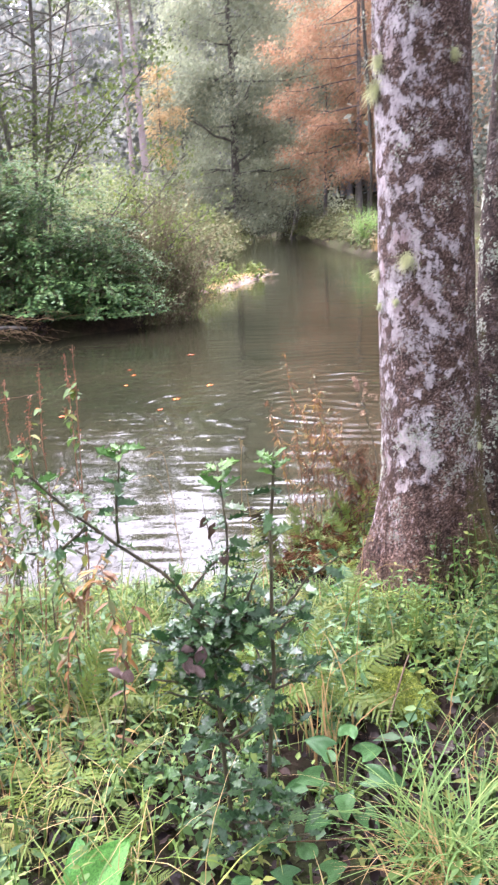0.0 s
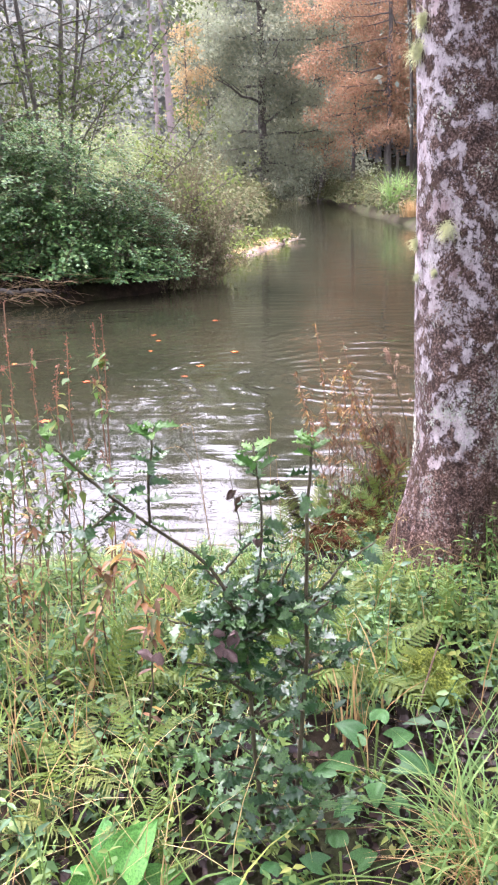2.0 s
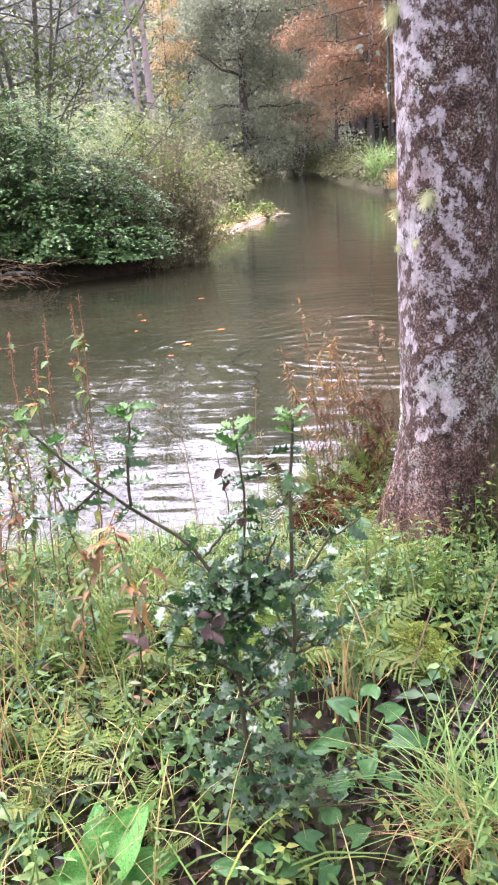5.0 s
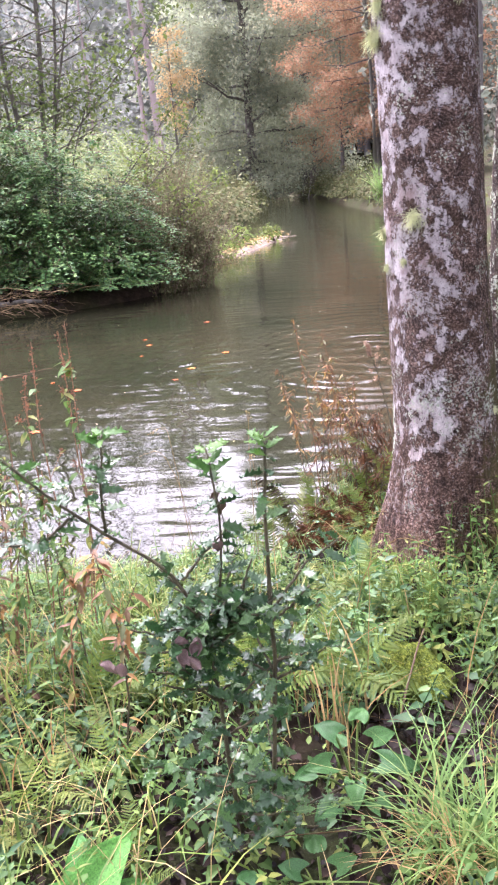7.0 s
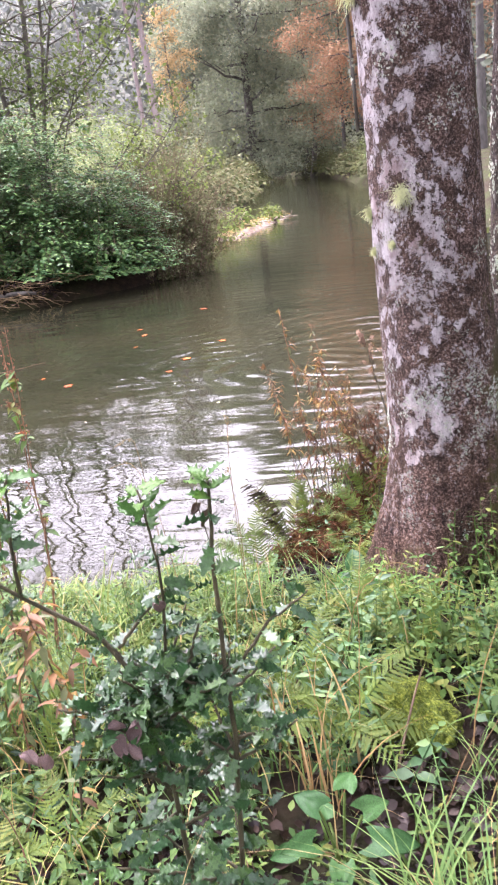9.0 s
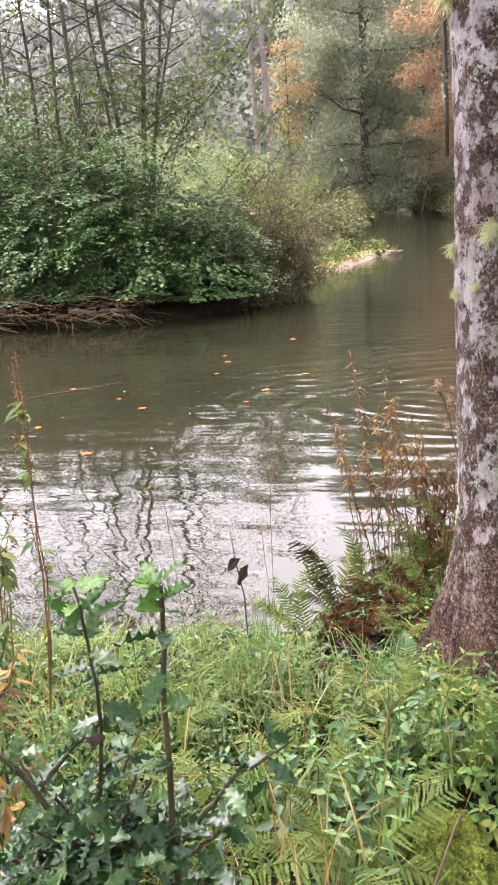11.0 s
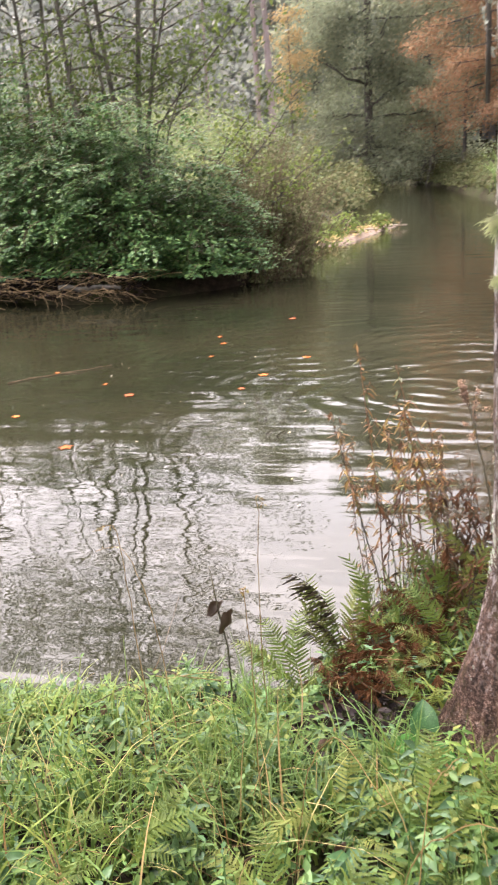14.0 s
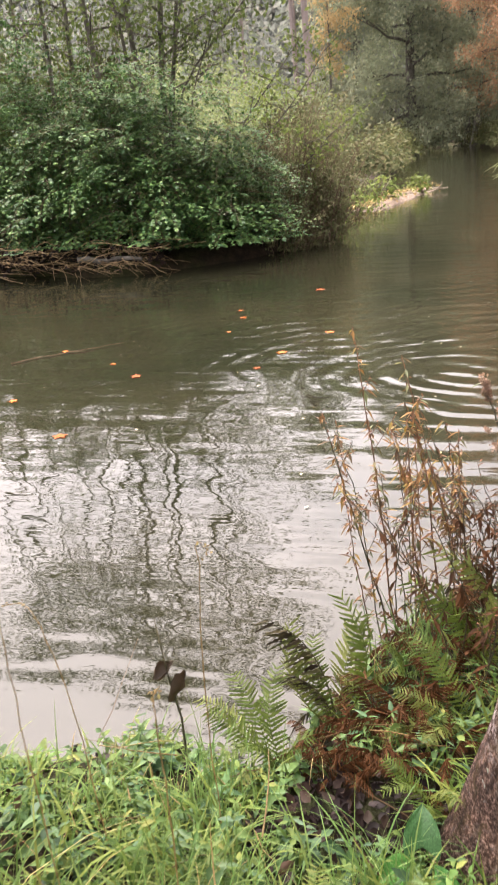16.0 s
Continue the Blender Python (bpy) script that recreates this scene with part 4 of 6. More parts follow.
G_SEED = leaf_mat("reddish_seeds", [(0.24, 0.10, 0.06), (0.30, 0.13, 0.08), (0.18, 0.08, 0.05)], 0.8, 0.1, patch=6)
G_PALE = leaf_mat("brown_seed_fluff", [(0.46, 0.31, 0.25), (0.38, 0.25, 0.20)], 0.9, 0.2, patch=9)
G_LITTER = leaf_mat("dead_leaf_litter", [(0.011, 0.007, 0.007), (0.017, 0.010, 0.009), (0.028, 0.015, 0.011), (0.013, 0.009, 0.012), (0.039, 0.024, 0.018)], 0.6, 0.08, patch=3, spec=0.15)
G_FLOAT = leaf_mat("orange_fallen_leaf", [(0.36, 0.085, 0.018), (0.42, 0.13, 0.025), (0.30, 0.07, 0.02)], 0.7, 0.1, True, patch=9, spec=0.15)
G_FLECK = leaf_mat("pale_flecks", [(0.42, 0.39, 0.30), (0.36, 0.32, 0.18), (0.48, 0.46, 0.42)], 0.7, 0.1, spec=0.1)
B_STEM = bark_mat("dark_green_brown_stem", (0.035, 0.032, 0.018), (0.10, 0.085, 0.045), 30, 0.6)
B_RED = bark_mat("reddish_dry_stem", (0.12, 0.06, 0.035), (0.28, 0.15, 0.085), 30, 0.7)
B_DEAD = bark_mat("bleached_dead_wood", (0.22, 0.18, 0.13), (0.46, 0.40, 0.32), 9, 0.8)
M_MOSS = Mat("cushion_moss", 0.9, 0.2)
M_MOSS.colour(M_MOSS.ramp(M_MOSS.noise(55, 6, 0.8), [(0.34, (0.03, 0.045, 0.008)), (0.5, (0.13, 0.18, 0.022)), (0.62, (0.30, 0.36, 0.05))]))
M_MOSS.bump(M_MOSS.noise(70, 5, 0.75), 1.0, 0.04)
M_MOSS = M_MOSS.m


def bank_spots(n, x0, x1, y0, y1, rng, off=0.03):
    """Random places on the near bank, off the water and the trunks."""
    x, y = rng.uniform(x0, x1, n), rng.uniform(y0, y1, n)
    if x1 - x0 > 3:
        x, y = x + rng.normal(0, 0.35, n), y + rng.normal(0, 0.22, n)
    ok = inside(x, y, near_poly) & (edge_gap(x, y, NEAR_SHORE) > off) & (np.hypot(x - 0.78, y - 3.7) > 0.27) & (np.hypot(x - 1.27, y - 4.15) > 0.25) & (np.hypot((x - 0.22) / 1.3, y - 3.80) > 0.17) & (np.hypot((x - 0.53) / 0.16, (y - 2.60) / 0.20) > 1)
    bare = 0.32 * (np.hypot((x - 0.03) / 0.34, (y - 1.80) / 0.34) < 1) + 0.40 * ((x > 0.15) & (x < 1.0) & (y > 1.2) & (y < 2.5))
    ok &= rng.uniform(0, 1, n) >= np.minimum(bare, 0.85)
    x, y = x[ok], y[ok]
    return np.stack([x, y, height(x, y)], 1)


def patchy(p, scale, shift):
    """A smooth 0..1 value over the plan, to let plants grow in drifts."""
    return np.array([0.5 + 0.5 * noise.noise(Vector((a * scale + shift, b * scale - shift, shift))) * 1.6 for a, b, _ in p])


def blades(buf, base, length, width, lean, rng, seg=4, az=None):
    """Grass blades that rise and arch over."""
    n = len(base)
    az = rng.uniform(0, 2 * math.pi, n) if az is None else az
    out = np.stack([np.cos(az), np.sin(az), np.zeros(n)], 1)
    side = np.stack([-np.sin(az), np.cos(az), np.zeros(n)], 1)
    rows = []
    for i in range(seg + 1):
        t = i / seg
        c = base + out * (length * lean * t ** 1.8)[:, None] + np.array([0, 0, 1]) * (length * (t - 0.55 * lean * t ** 2.4))[:, None]
        w = width * (1 - t ** 1.6) * 0.5 + 0.0002
        rows += [c - side * w[:, None], c + side * w[:, None] + out * (w * 0.4)[:, None]]
    faces = [(2 * i, 2 * i + 1, 2 * i + 3, 2 * i + 2) for i in range(seg)]
    return buf.many(np.stack(rows, 1), faces)


def herbs(buf, base, tall, leaf_len, rng, nodes=5, template=LEAF, droop=0.35, stemw=0.003):
    """Upright leafy herbs: a thin stem with pairs of leaves, smaller towards the tip."""
    n = len(base)
    lean = rng.normal(0, 0.22, (n, 2))
    az0 = rng.uniform(0, 6.28, n)
    tip = base + np.stack([lean[:, 0] * tall, lean[:, 1] * tall, tall], 1)
    s = np.stack([np.cos(az0), np.sin(az0), 0 * az0], 1) * stemw
    buf.many(np.stack([base - s, base + s, tip + s * 0.5, tip - s * 0.5], 1), [(0, 1, 2, 3)])
    for k in range(nodes):
        f = 0.25 + 0.75 * k / max(1, nodes - 1)
        p = base + (tip - base) * f
        for sgn in (0, math.pi):
            a = az0 + k * 1.57 + sgn + rng.normal(0, 0.35, n)
            d = np.stack([np.cos(a), np.sin(a), rng.normal(0.1 if f > 0.8 else -droop, 0.25, n)], 1)
            up = np.stack([rng.normal(0, 0.3, n), rng.normal(0, 0.3, n), np.ones(n)], 1)
            size = leaf_len * (1.1 - 0.55 * f) * rng.uniform(0.7, 1.25, n)
            strew(buf, template, p, basis(d, up), size)
    return buf


LANCE = ([(0, 0, 0), (-0.16, 0.3, 0.04), (0, 0.34, -0.02), (0.16, 0.3, 0.04), (-0.1, 0.68, 0.02), (0, 0.7, -0.05), (0.1, 0.68, 0.02), (0, 1.0, -0.14)],
         [(0, 2, 1), (0, 3, 2), (1, 2, 5, 4), (2, 3, 6, 5), (4, 5, 7), (5, 6, 7)])


def low_edge(q):
    """Plants stay lower close to the water."""
    mound = np.clip(0.25 + 1.2 * patchy(q, 2.6, 71.0) + 0.9 * (patchy(q, 7.5, 31.0) - 0.5), 0.18, 1.5)
    return (0.30 + 0.70 * np.clip(edge_gap(q[:, 0], q[:, 1], NEAR_SHORE) / 1.2, 0, 1)) * mound


rg = np.random.default_rng(77)
# grass in drifts, with bare gaps between
p = np.concatenate([bank_spots(46000, -3.0, 2.6, 0.9, 5.2, rg), bank_spots(15000, -1.4, 0.8, 2.5, 4.2, rg)])
drift = np.clip((patchy(p, 1.6, 3.1) - 0.30) * 1.6 + (patchy(p, 4.5, 8.2) - 0.5) * 1.3, 0, 1)
keep = rg.uniform(0, 1, len(p)) < np.clip(0.04 + drift * (0.55 + 0.4 * np.clip(p[:, 1] - 2.4, 0, 1)) - 0.9 * ((p[:, 0] > 0.2) & (p[:, 1] < 2.5)) - 0.45 * ((p[:, 0] > 0.15) & (p[:, 1] < 3.3)), 0.02, 1) * 0.75
p = p[keep]
n = len(p)
b = blades(Buf(), p, rg.uniform(0.10, 0.34, n) * low_edge(p), rg.uniform(0.003, 0.011, n), rg.uniform(0.4, 1.25, n), rg, 4)
tagged(part("grass", b, G_BLADE, None, "", "stuff", False), "fresh green wet grass in drifts on the bank", "grass")
# thinner sward over the rest of the bank
p = bank_spots(17000, -9.0, 8.0, -5.0, 8.0, rg)
p = p[(rg.uniform(0, 1, len(p)) < np.clip(0.2 + 0.9 * patchy(p, 0.7, 12.0), 0, 1)) & ~((p[:, 0] > -3.0) & (p[:, 0] < 2.6) & (p[:, 1] > 0.6))]
p = p[np.hypot(p[:, 0] - 0.3, p[:, 1] - 0.3) > 0.6]
n = len(p)
b = blades(Buf(), p, rg.uniform(0.10, 0.30, n) * low_edge(p), rg.uniform(0.010, 0.024, n), rg.uniform(0.3, 1.0, n), rg, 2)
tagged(part("bank_sward", b, G_BLADE, None, "", "stuff", False), "thin rough grass over the wooded bank", "grass")
# broad-leaved herbs standing through it
p = np.concatenate([bank_spots(1300, -2.6, 2.2, 1.2, 4.6, rg), bank_spots(460, -1.3, 0.7, 2.3, 4.1, rg), bank_spots(360, 0.15, 1.5, 2.3, 3.4, rg)])
p = p[rg.uniform(0, 1, len(p)) < np.clip((patchy(p, 2.3, 55.0) - 0.25) * 1.9 - 0.5 * ((p[:, 0] > 0.2) & (p[:, 1] < 2.4)), 0.03, 1)]
b = Buf()
for half, shape in ((p[::2], LEAF), (p[1::2], LANCE)):
    herbs(b, half, rg.uniform(0.07, 0.24, len(half)) * low_edge(half), rg.uniform(0.038, 0.085, len(half)), rg, 4, shape, 0.2)
tagged(part("broad_herbs", b, G_NETTLE, None, "", "stuff", False), "dark green broad-leaved herbs among the grass", "herbs")
p = bank_spots(2300, -3.0, 2.2, 1.1, 4.6, rg)
keep = rg.uniform(0, 1, len(p)) < np.clip(0.25 + 0.7 * (p[:, 0] < -0.25) + 0.4 * patchy(p, 1.7, 9.0) - 0.4 * ((p[:, 0] > 0.3) & (p[:, 1] < 2.4)), 0.05, 1)
p = p[keep]
n = len(p)
b = blades(Buf(), p, rg.uniform(0.15, 0.42, n) * low_edge(p), rg.uniform(0.002, 0.005, n), rg.uniform(0.25, 1.0, n), rg)
tagged(part("dry_grass", b, G_STRAW, None, "", "stuff", False), "tan dry grass stalks leaning among the green", "grass")
# leafy herbs
p = bank_spots(4000, -3.0, 2.4, 1.0, 5.0, rg)
keep = rg.uniform(0, 1, len(p)) < np.clip(0.15 + 0.8 * patchy(p, 1.5, 21.0) - 0.75 * ((p[:, 0] > 0.15) & (p[:, 1] < 2.45)), 0.04, 1)
p = p[keep]
b = herbs(Buf(), p, rg.uniform(0.08, 0.26, len(p)) * low_edge(p), rg.uniform(0.020, 0.055, len(p)), rg)
tagged(part("bank_herbs", b, G_HERB, None, "", "stuff", False), "low mixed green herbs covering the bank", "herbs")
p = np.concatenate([bank_spots(420, 0.35, 1.9, 2.6, 3.5, rg), bank_spots(260, 0.05, 0.75, 1.3, 2.2, rg), bank_spots(60, -1.0, 0.4, 3.2, 4.1, rg)])
b = Buf()
for half, shape in ((p[::2], LEAF), (p[1::2], LANCE)):
    herbs(b, half, rg.uniform(0.10, 0.30, len(half)) * np.where(half[:, 1] < 2.3, 0.45, 1) * low_edge(half), rg.uniform(0.035, 0.06, len(half)), rg, 5, shape)
tagged(part("yellowing_herbs", b, G_LIME, None, "", "stuff", False), "yellow-green leafy herbs crowding round the tree foot", "herbs")
# creeping ground cover close to the soil
p = bank_spots(9000, -3.0, 2.6, 0.9, 5.1, rg)
keep = rg.uniform(0, 1, len(p)) < np.clip(1.25 * patchy(p, 2.2, 40.0) - 0.5 * ((p[:, 0] > 0.2) & (p[:, 1] < 2.5)), 0.02, 1)
p = p[keep]
n = len(p)
b = strew(Buf(), LEAF, p + np.stack([0 * p[:, 0], 0 * p[:, 0], rg.uniform(0.01, 0.09, n)], 1), turns(n, 0.4, rg), rg.uniform(0.018, 0.042, n))
tagged(part("creeping_leaves", b, G_HERB, None, "", "stuff", False), "small creeping leaves close over the soil", "herbs")
# dead leaves on the soil
DEADLEAF = ([(0, 0, 0), (-0.3, 0.2, 0.1), (-0.35, 0.55, 0.02), (-0.15, 0.85, 0.12), (0, 1.05, 0), (0.18, 0.8, 0.1), (0.36, 0.5, -0.02), (0.28, 0.2, 0.12), (0, 0.5, -0.06)],
            [(8, i, i + 1) for i in range(7)] + [(8, 7, 0)])
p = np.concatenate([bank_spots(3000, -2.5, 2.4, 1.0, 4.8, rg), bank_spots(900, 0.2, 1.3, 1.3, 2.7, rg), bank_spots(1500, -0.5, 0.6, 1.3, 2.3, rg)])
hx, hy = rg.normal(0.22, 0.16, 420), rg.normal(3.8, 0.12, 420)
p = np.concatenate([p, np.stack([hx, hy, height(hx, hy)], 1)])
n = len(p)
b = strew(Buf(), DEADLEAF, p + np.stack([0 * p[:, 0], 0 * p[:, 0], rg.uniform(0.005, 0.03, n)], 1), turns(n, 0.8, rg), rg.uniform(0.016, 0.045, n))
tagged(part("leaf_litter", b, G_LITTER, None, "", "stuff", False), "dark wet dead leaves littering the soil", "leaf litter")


# fallen brown stalks and stems tangled low among the green
p = bank_spots(900, -2.4, 1.6, 1.2, 4.3, rg, 0.15)
p = p[rg.uniform(0, 1, len(p)) < np.clip(1.5 * patchy(p, 1.9, 33.0) - 0.3, 0.1, 1)]
b = Buf()
for q0 in p:
    az, ln, up = rg.uniform(0, 6.28), rg.uniform(0.10, 0.34), rg.uniform(-0.1, 0.5)
    k = np.linspace(0, 1, 5)[:, None]
    b.tube(q0 + np.array([0, 0, rg.uniform(0.02, 0.10)]) + k * ln * np.array([math.cos(az), math.sin(az), up]) + np.array([0, 0, -0.10 * ln]) * k ** 2 + wob(5, 0.006, rg), rg.uniform(0.0010, 0.0026) * (1 - 0.6 * k[:, 0]), 4, False)
tagged(part("dead_stalks", b, G_DEADSTALK, None, "", "stuff"), "brown dead stalks tangled low among the plants", "stalks")
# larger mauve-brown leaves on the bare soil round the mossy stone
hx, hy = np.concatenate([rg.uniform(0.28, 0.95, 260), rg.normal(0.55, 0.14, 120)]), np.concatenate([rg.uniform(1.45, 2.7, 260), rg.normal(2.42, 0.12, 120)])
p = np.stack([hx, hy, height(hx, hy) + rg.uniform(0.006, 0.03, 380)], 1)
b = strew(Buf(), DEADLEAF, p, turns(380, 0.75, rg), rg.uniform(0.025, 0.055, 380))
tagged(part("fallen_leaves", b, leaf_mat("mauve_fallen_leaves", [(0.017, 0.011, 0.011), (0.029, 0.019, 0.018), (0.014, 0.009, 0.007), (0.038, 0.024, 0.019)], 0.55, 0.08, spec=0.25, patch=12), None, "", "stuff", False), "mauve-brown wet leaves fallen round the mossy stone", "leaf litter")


def blade_set(mat, ratio):
    """Six single blades, a unit long, from nearly upright to arching right over."""
    out = []
    for i in range(6):
        rng = np.random.default_rng(40 + i)
        b = blades(Buf(), np.zeros((1, 3)), np.ones(1), np.full(1, ratio), np.full(1, 0.1 + 0.22 * i), rng, 6, np.zeros(1))
        out.append(b.mesh("blade", mat, False))
    return out


BLADES = {"green": blade_set(G_BLADE_ONE, 0.017), "straw": blade_set(G_STRAW_ONE, 0.015)}


def tuft(name, at, count, length, kind, label, seed, lean=(0.4, 1.1), spread=0.05, low=0.6):
    """A tuft of grass, blade by blade."""
    rng = np.random.default_rng(seed)
    top = empty(name, (at[0], at[1], ground_at(*at) - 0.01), label, "grass")
    for _ in range(count):
        k = int(np.clip((rng.uniform(*lean) - 0.1) / 0.22, 0, 5))
        s = length * rng.uniform(low, 1.1)
        ob = part("blade", BLADES[kind][k], None, top)
        ob.matrix_local = pose(rng.normal(0, spread), rng.normal(0, spread), 0, rng.uniform(-8, 8), rng.uniform(-8, 8), rng.uniform(0, 360)) @ Matrix.Diagonal((s, s * rng.uniform(0.7, 1.3), s, 1))
    return top


tuft("grass_tussock", (0.54, 1.80), 150, 0.40, "green", "arching pale green grass tussock beside the path", 501, (0.6, 1.3), 0.05, 0.45)
tuft("grass_tussock", (0.52, 1.74), 90, 0.28, "straw", "dry orange-tan grass tussock beside the path", 502, (0.6, 1.25), 0.05)
tuft("grass_tussock", (0.76, 2.0), 30, 0.28, "green", "arching pale green grass tussock beside the path", 503, (0.5, 1.2), 0.06)
tuft("grass_tussock", (0.78, 2.25), 30, 0.26, "straw", "dry orange-tan grass tussock beside the path", 504, (0.4, 1.1), 0.05)
tuft("straw_clump", (0.27, 2.36), 30, 0.44, "straw", "clump of upright tan dead grass", 505, (0.1, 0.95), 0.05, 0.4)
tuft("grass_tussock", (0.30, 2.42), 30, 0.36, "green", "loose green grass among dead stalks", 513, (0.1, 0.9), 0.07, 0.5)
tuft("grass_tussock", (0.30, 3.55), 60, 0.3, "green", "bright green grass tussock at the bank edge", 506, (0.4, 1.0), 0.05)
tuft("grass_tussock", (-0.15, 3.75), 90, 0.28, "green", "bright green grass tussock at the bank edge", 507, (0.2, 0.8), 0.07)
tuft("grass_tussock", (0.05, 3.45), 60, 0.26, "green", "bright green grass tussock at the bank edge", 508, (0.4, 1.0), 0.05)
tuft("grass_tussock", (0.33, 4.45), 80, 0.34, "green", "bright green grass tussock among the ferns", 509, (0.2, 0.8), 0.06)
tuft("straw_clump", (-0.62, 2.1), 18, 0.40, "straw", "clump of leaning tan dead grass", 510, (0.2, 0.9), 0.07)
for i, (tx, ty, tn, tl) in enumerate(((-0.45, 3.3, 40, 0.30), (-0.2, 3.1, 34, 0.26), (-0.72, 3.2, 40, 0.30), (0.1, 2.85, 30, 0.26), (-0.55, 2.85, 36, 0.28), (0.36, 2.95, 30, 0.28), (-0.95, 3.45, 44, 0.32), (-0.42, 3.68, 44, 0.28), (-0.1, 3.35, 36, 0.3), (-1.2, 3.2, 40, 0.3))):
    tuft("grass_tussock", (tx, ty), tn, tl, "green", "loose bright green grass tussock among low herbs", 520 + i, (0.1, 0.95), 0.06, 0.5)
for i, (tx, ty) in enumerate(((-0.28, 2.75), (0.14, 2.55), (-0.62, 3.05), (0.02, 3.2))):
    tuft("straw_clump", (tx, ty), 9, 0.42, "straw", "few leaning tan stalks among the green herbs", 540 + i, (0.2, 0.9), 0.09, 0.6)
tuft("straw_clump", (-0.75, 2.6), 20, 0.45, "straw", "clump of leaning tan dead grass", 511, (0.2, 0.9), 0.08)


tuft("grass_tussock", (0.68, 2.36), 20, 0.24, "green", "arching green grass tussock beside the mossy stone", 512, (0.4, 1.1), 0.04)


# ---- ferns ----
PINNA = ([(0, 0, 0), (0, 0.5, 0.01), (0, 1, -0.06)] + [(sg * w, y, 0.02 - 0.05 * y) for sg in (-1, 1) for y, w in ((0.06, 0.075), (0.16, 0.035), (0.24, 0.095), (0.34, 0.04), (0.42, 0.085), (0.52, 0.035), (0.60, 0.07), (0.70, 0.025), (0.78, 0.05))],
         [(0, 3, 4), (0, 4, 5), (0, 5, 6), (0, 6, 1), (1, 6, 7), (1, 7, 8), (1, 8, 9), (1, 9, 10), (1, 10, 2), (2, 10, 11)]
         + [(0, 13, 12), (0, 14, 13), (0, 15, 14), (0, 1, 15), (1, 16, 15), (1, 17, 16), (1, 18, 17), (1, 19, 18), (1, 2, 19), (2, 20, 19)])


def frond_line(arch, seed):
    t = np.linspace(0, 1, 14)
    return t, np.stack([0.03 * np.sin(t * 3 + seed), t * (1 - 0.25 * arch * t), 0.55 * t - arch * 0.75 * t ** 2.2], 1)


def frond_mesh(name, mat, arch, pairs=18, width=0.2, seed=0, limp=0.0):
    """One frond, a unit long: an arching midrib with two rows of lobed leaflets, set apart; limp: how far they hang and curl."""
    rng = np.random.default_rng(seed)
    b = Buf()
    t, line = frond_line(arch, seed)
    b.tube(line, 0.007 * (1 - 0.8 * t), 4, False)
    at, rot, size = [], [], []
    for i in range(pairs):
        f = 0.14 + 0.85 * i / (pairs - 1)
        p = np.array([np.interp(f, t, line[:, c]) for c in range(3)])
        q = np.array([np.interp(min(1, f + 0.03), t, line[:, c]) for c in range(3)])
        d = (q - p) / (np.linalg.norm(q - p) + 1e-9)
        long = width * (math.sin(math.pi * (0.16 + 0.84 * (1 - f))) ** 0.8) * rng.uniform(0.85, 1.12) + 0.012
        for sgn in (-1, 1):
            out = np.array([sgn, 0, 0]) * (0.9 - 0.5 * limp) + d * (0.35 + rng.normal(0, 0.06)) + np.array([0, 0, -0.2 - limp + rng.normal(0, 0.1 + 0.3 * limp)])
            at.append(p)
            rot.append(basis(out[None], np.cross(out, d) * -sgn + rng.normal(0, 0.15 + limp, 3))[0])
            size.append(long)
    strew(b, PINNA, np.array(at), np.array(rot), np.array(size))
    return b.mesh(name, mat, False)


ARCHES = (0.55, 0.85, 1.15)
FRONDS = {k: [frond_mesh("frond", m, a, 22, 0.17, i, limp) for i, a in enumerate(ARCHES)]
          for k, m, limp in (("green", G_FERN, 0.0), ("yellow", G_FERNY, 0.1), ("brown", G_FERNB, 0.8), ("dark", G_FERND, 1.0))}


def fern(at, kind, count, length, label, seed, turn=None, z=None):
    rng = np.random.default_rng(seed)
    top = empty("fern", (at[0], at[1], ground_at(*at) if z is None else z), label, "fern")
    for i in range(count):
        a = (i * 360 / count + rng.uniform(-25, 25)) if turn is None else turn + rng.uniform(-22, 22)
        k = kind if isinstance(kind, str) else kind[i % len(kind)]
        ob = part("frond", FRONDS[k][i % 3], None, top)
        s = length * rng.uniform(0.75, 1.15)
        ob.matrix_local = pose(0, 0, 0, rng.uniform(14, 58), rng.uniform(-18, 18), a) @ Matrix.Diagonal((s * 0.8, s, s, 1))
    return top


GREENF, MIXF, BROWNF = "bright green fern with arching fronds on the bank", "yellowing fern with arching fronds on the bank", "withered rust-brown fern at the water's edge"


def fern_set(at, tips, label, seed):
    """A fern whose fronds each reach for a given place."""
    rng = np.random.default_rng(seed)
    base = np.array([at[0], at[1], ground_at(*at) - 0.01])
    top = empty("fern", base, label, "fern")
    for i, (x, y, z, kind) in enumerate(tips):
        k = int(rng.integers(0, 2))
        chord = frond_line(ARCHES[k], k)[1][-1]
        d = np.array([x, y, z]) - base
        m = Matrix(basis(d[None], (rng.normal(0, 0.25), -0.25 + rng.normal(0, 0.2), 1))[0].tolist()).to_4x4() @ pose(0, 0, 0, -math.degrees(math.atan2(chord[2], chord[1])))
        sc = float(np.linalg.norm(d) / np.linalg.norm(chord)) * 0.86
        ob = part("frond", FRONDS[kind][k], None, top)
        ob.matrix_local = pose(rng.normal(0, 0.012), rng.normal(0, 0.012), 0) @ m @ Matrix.Diagonal((sc * 0.75, sc, sc, 1))
    return top


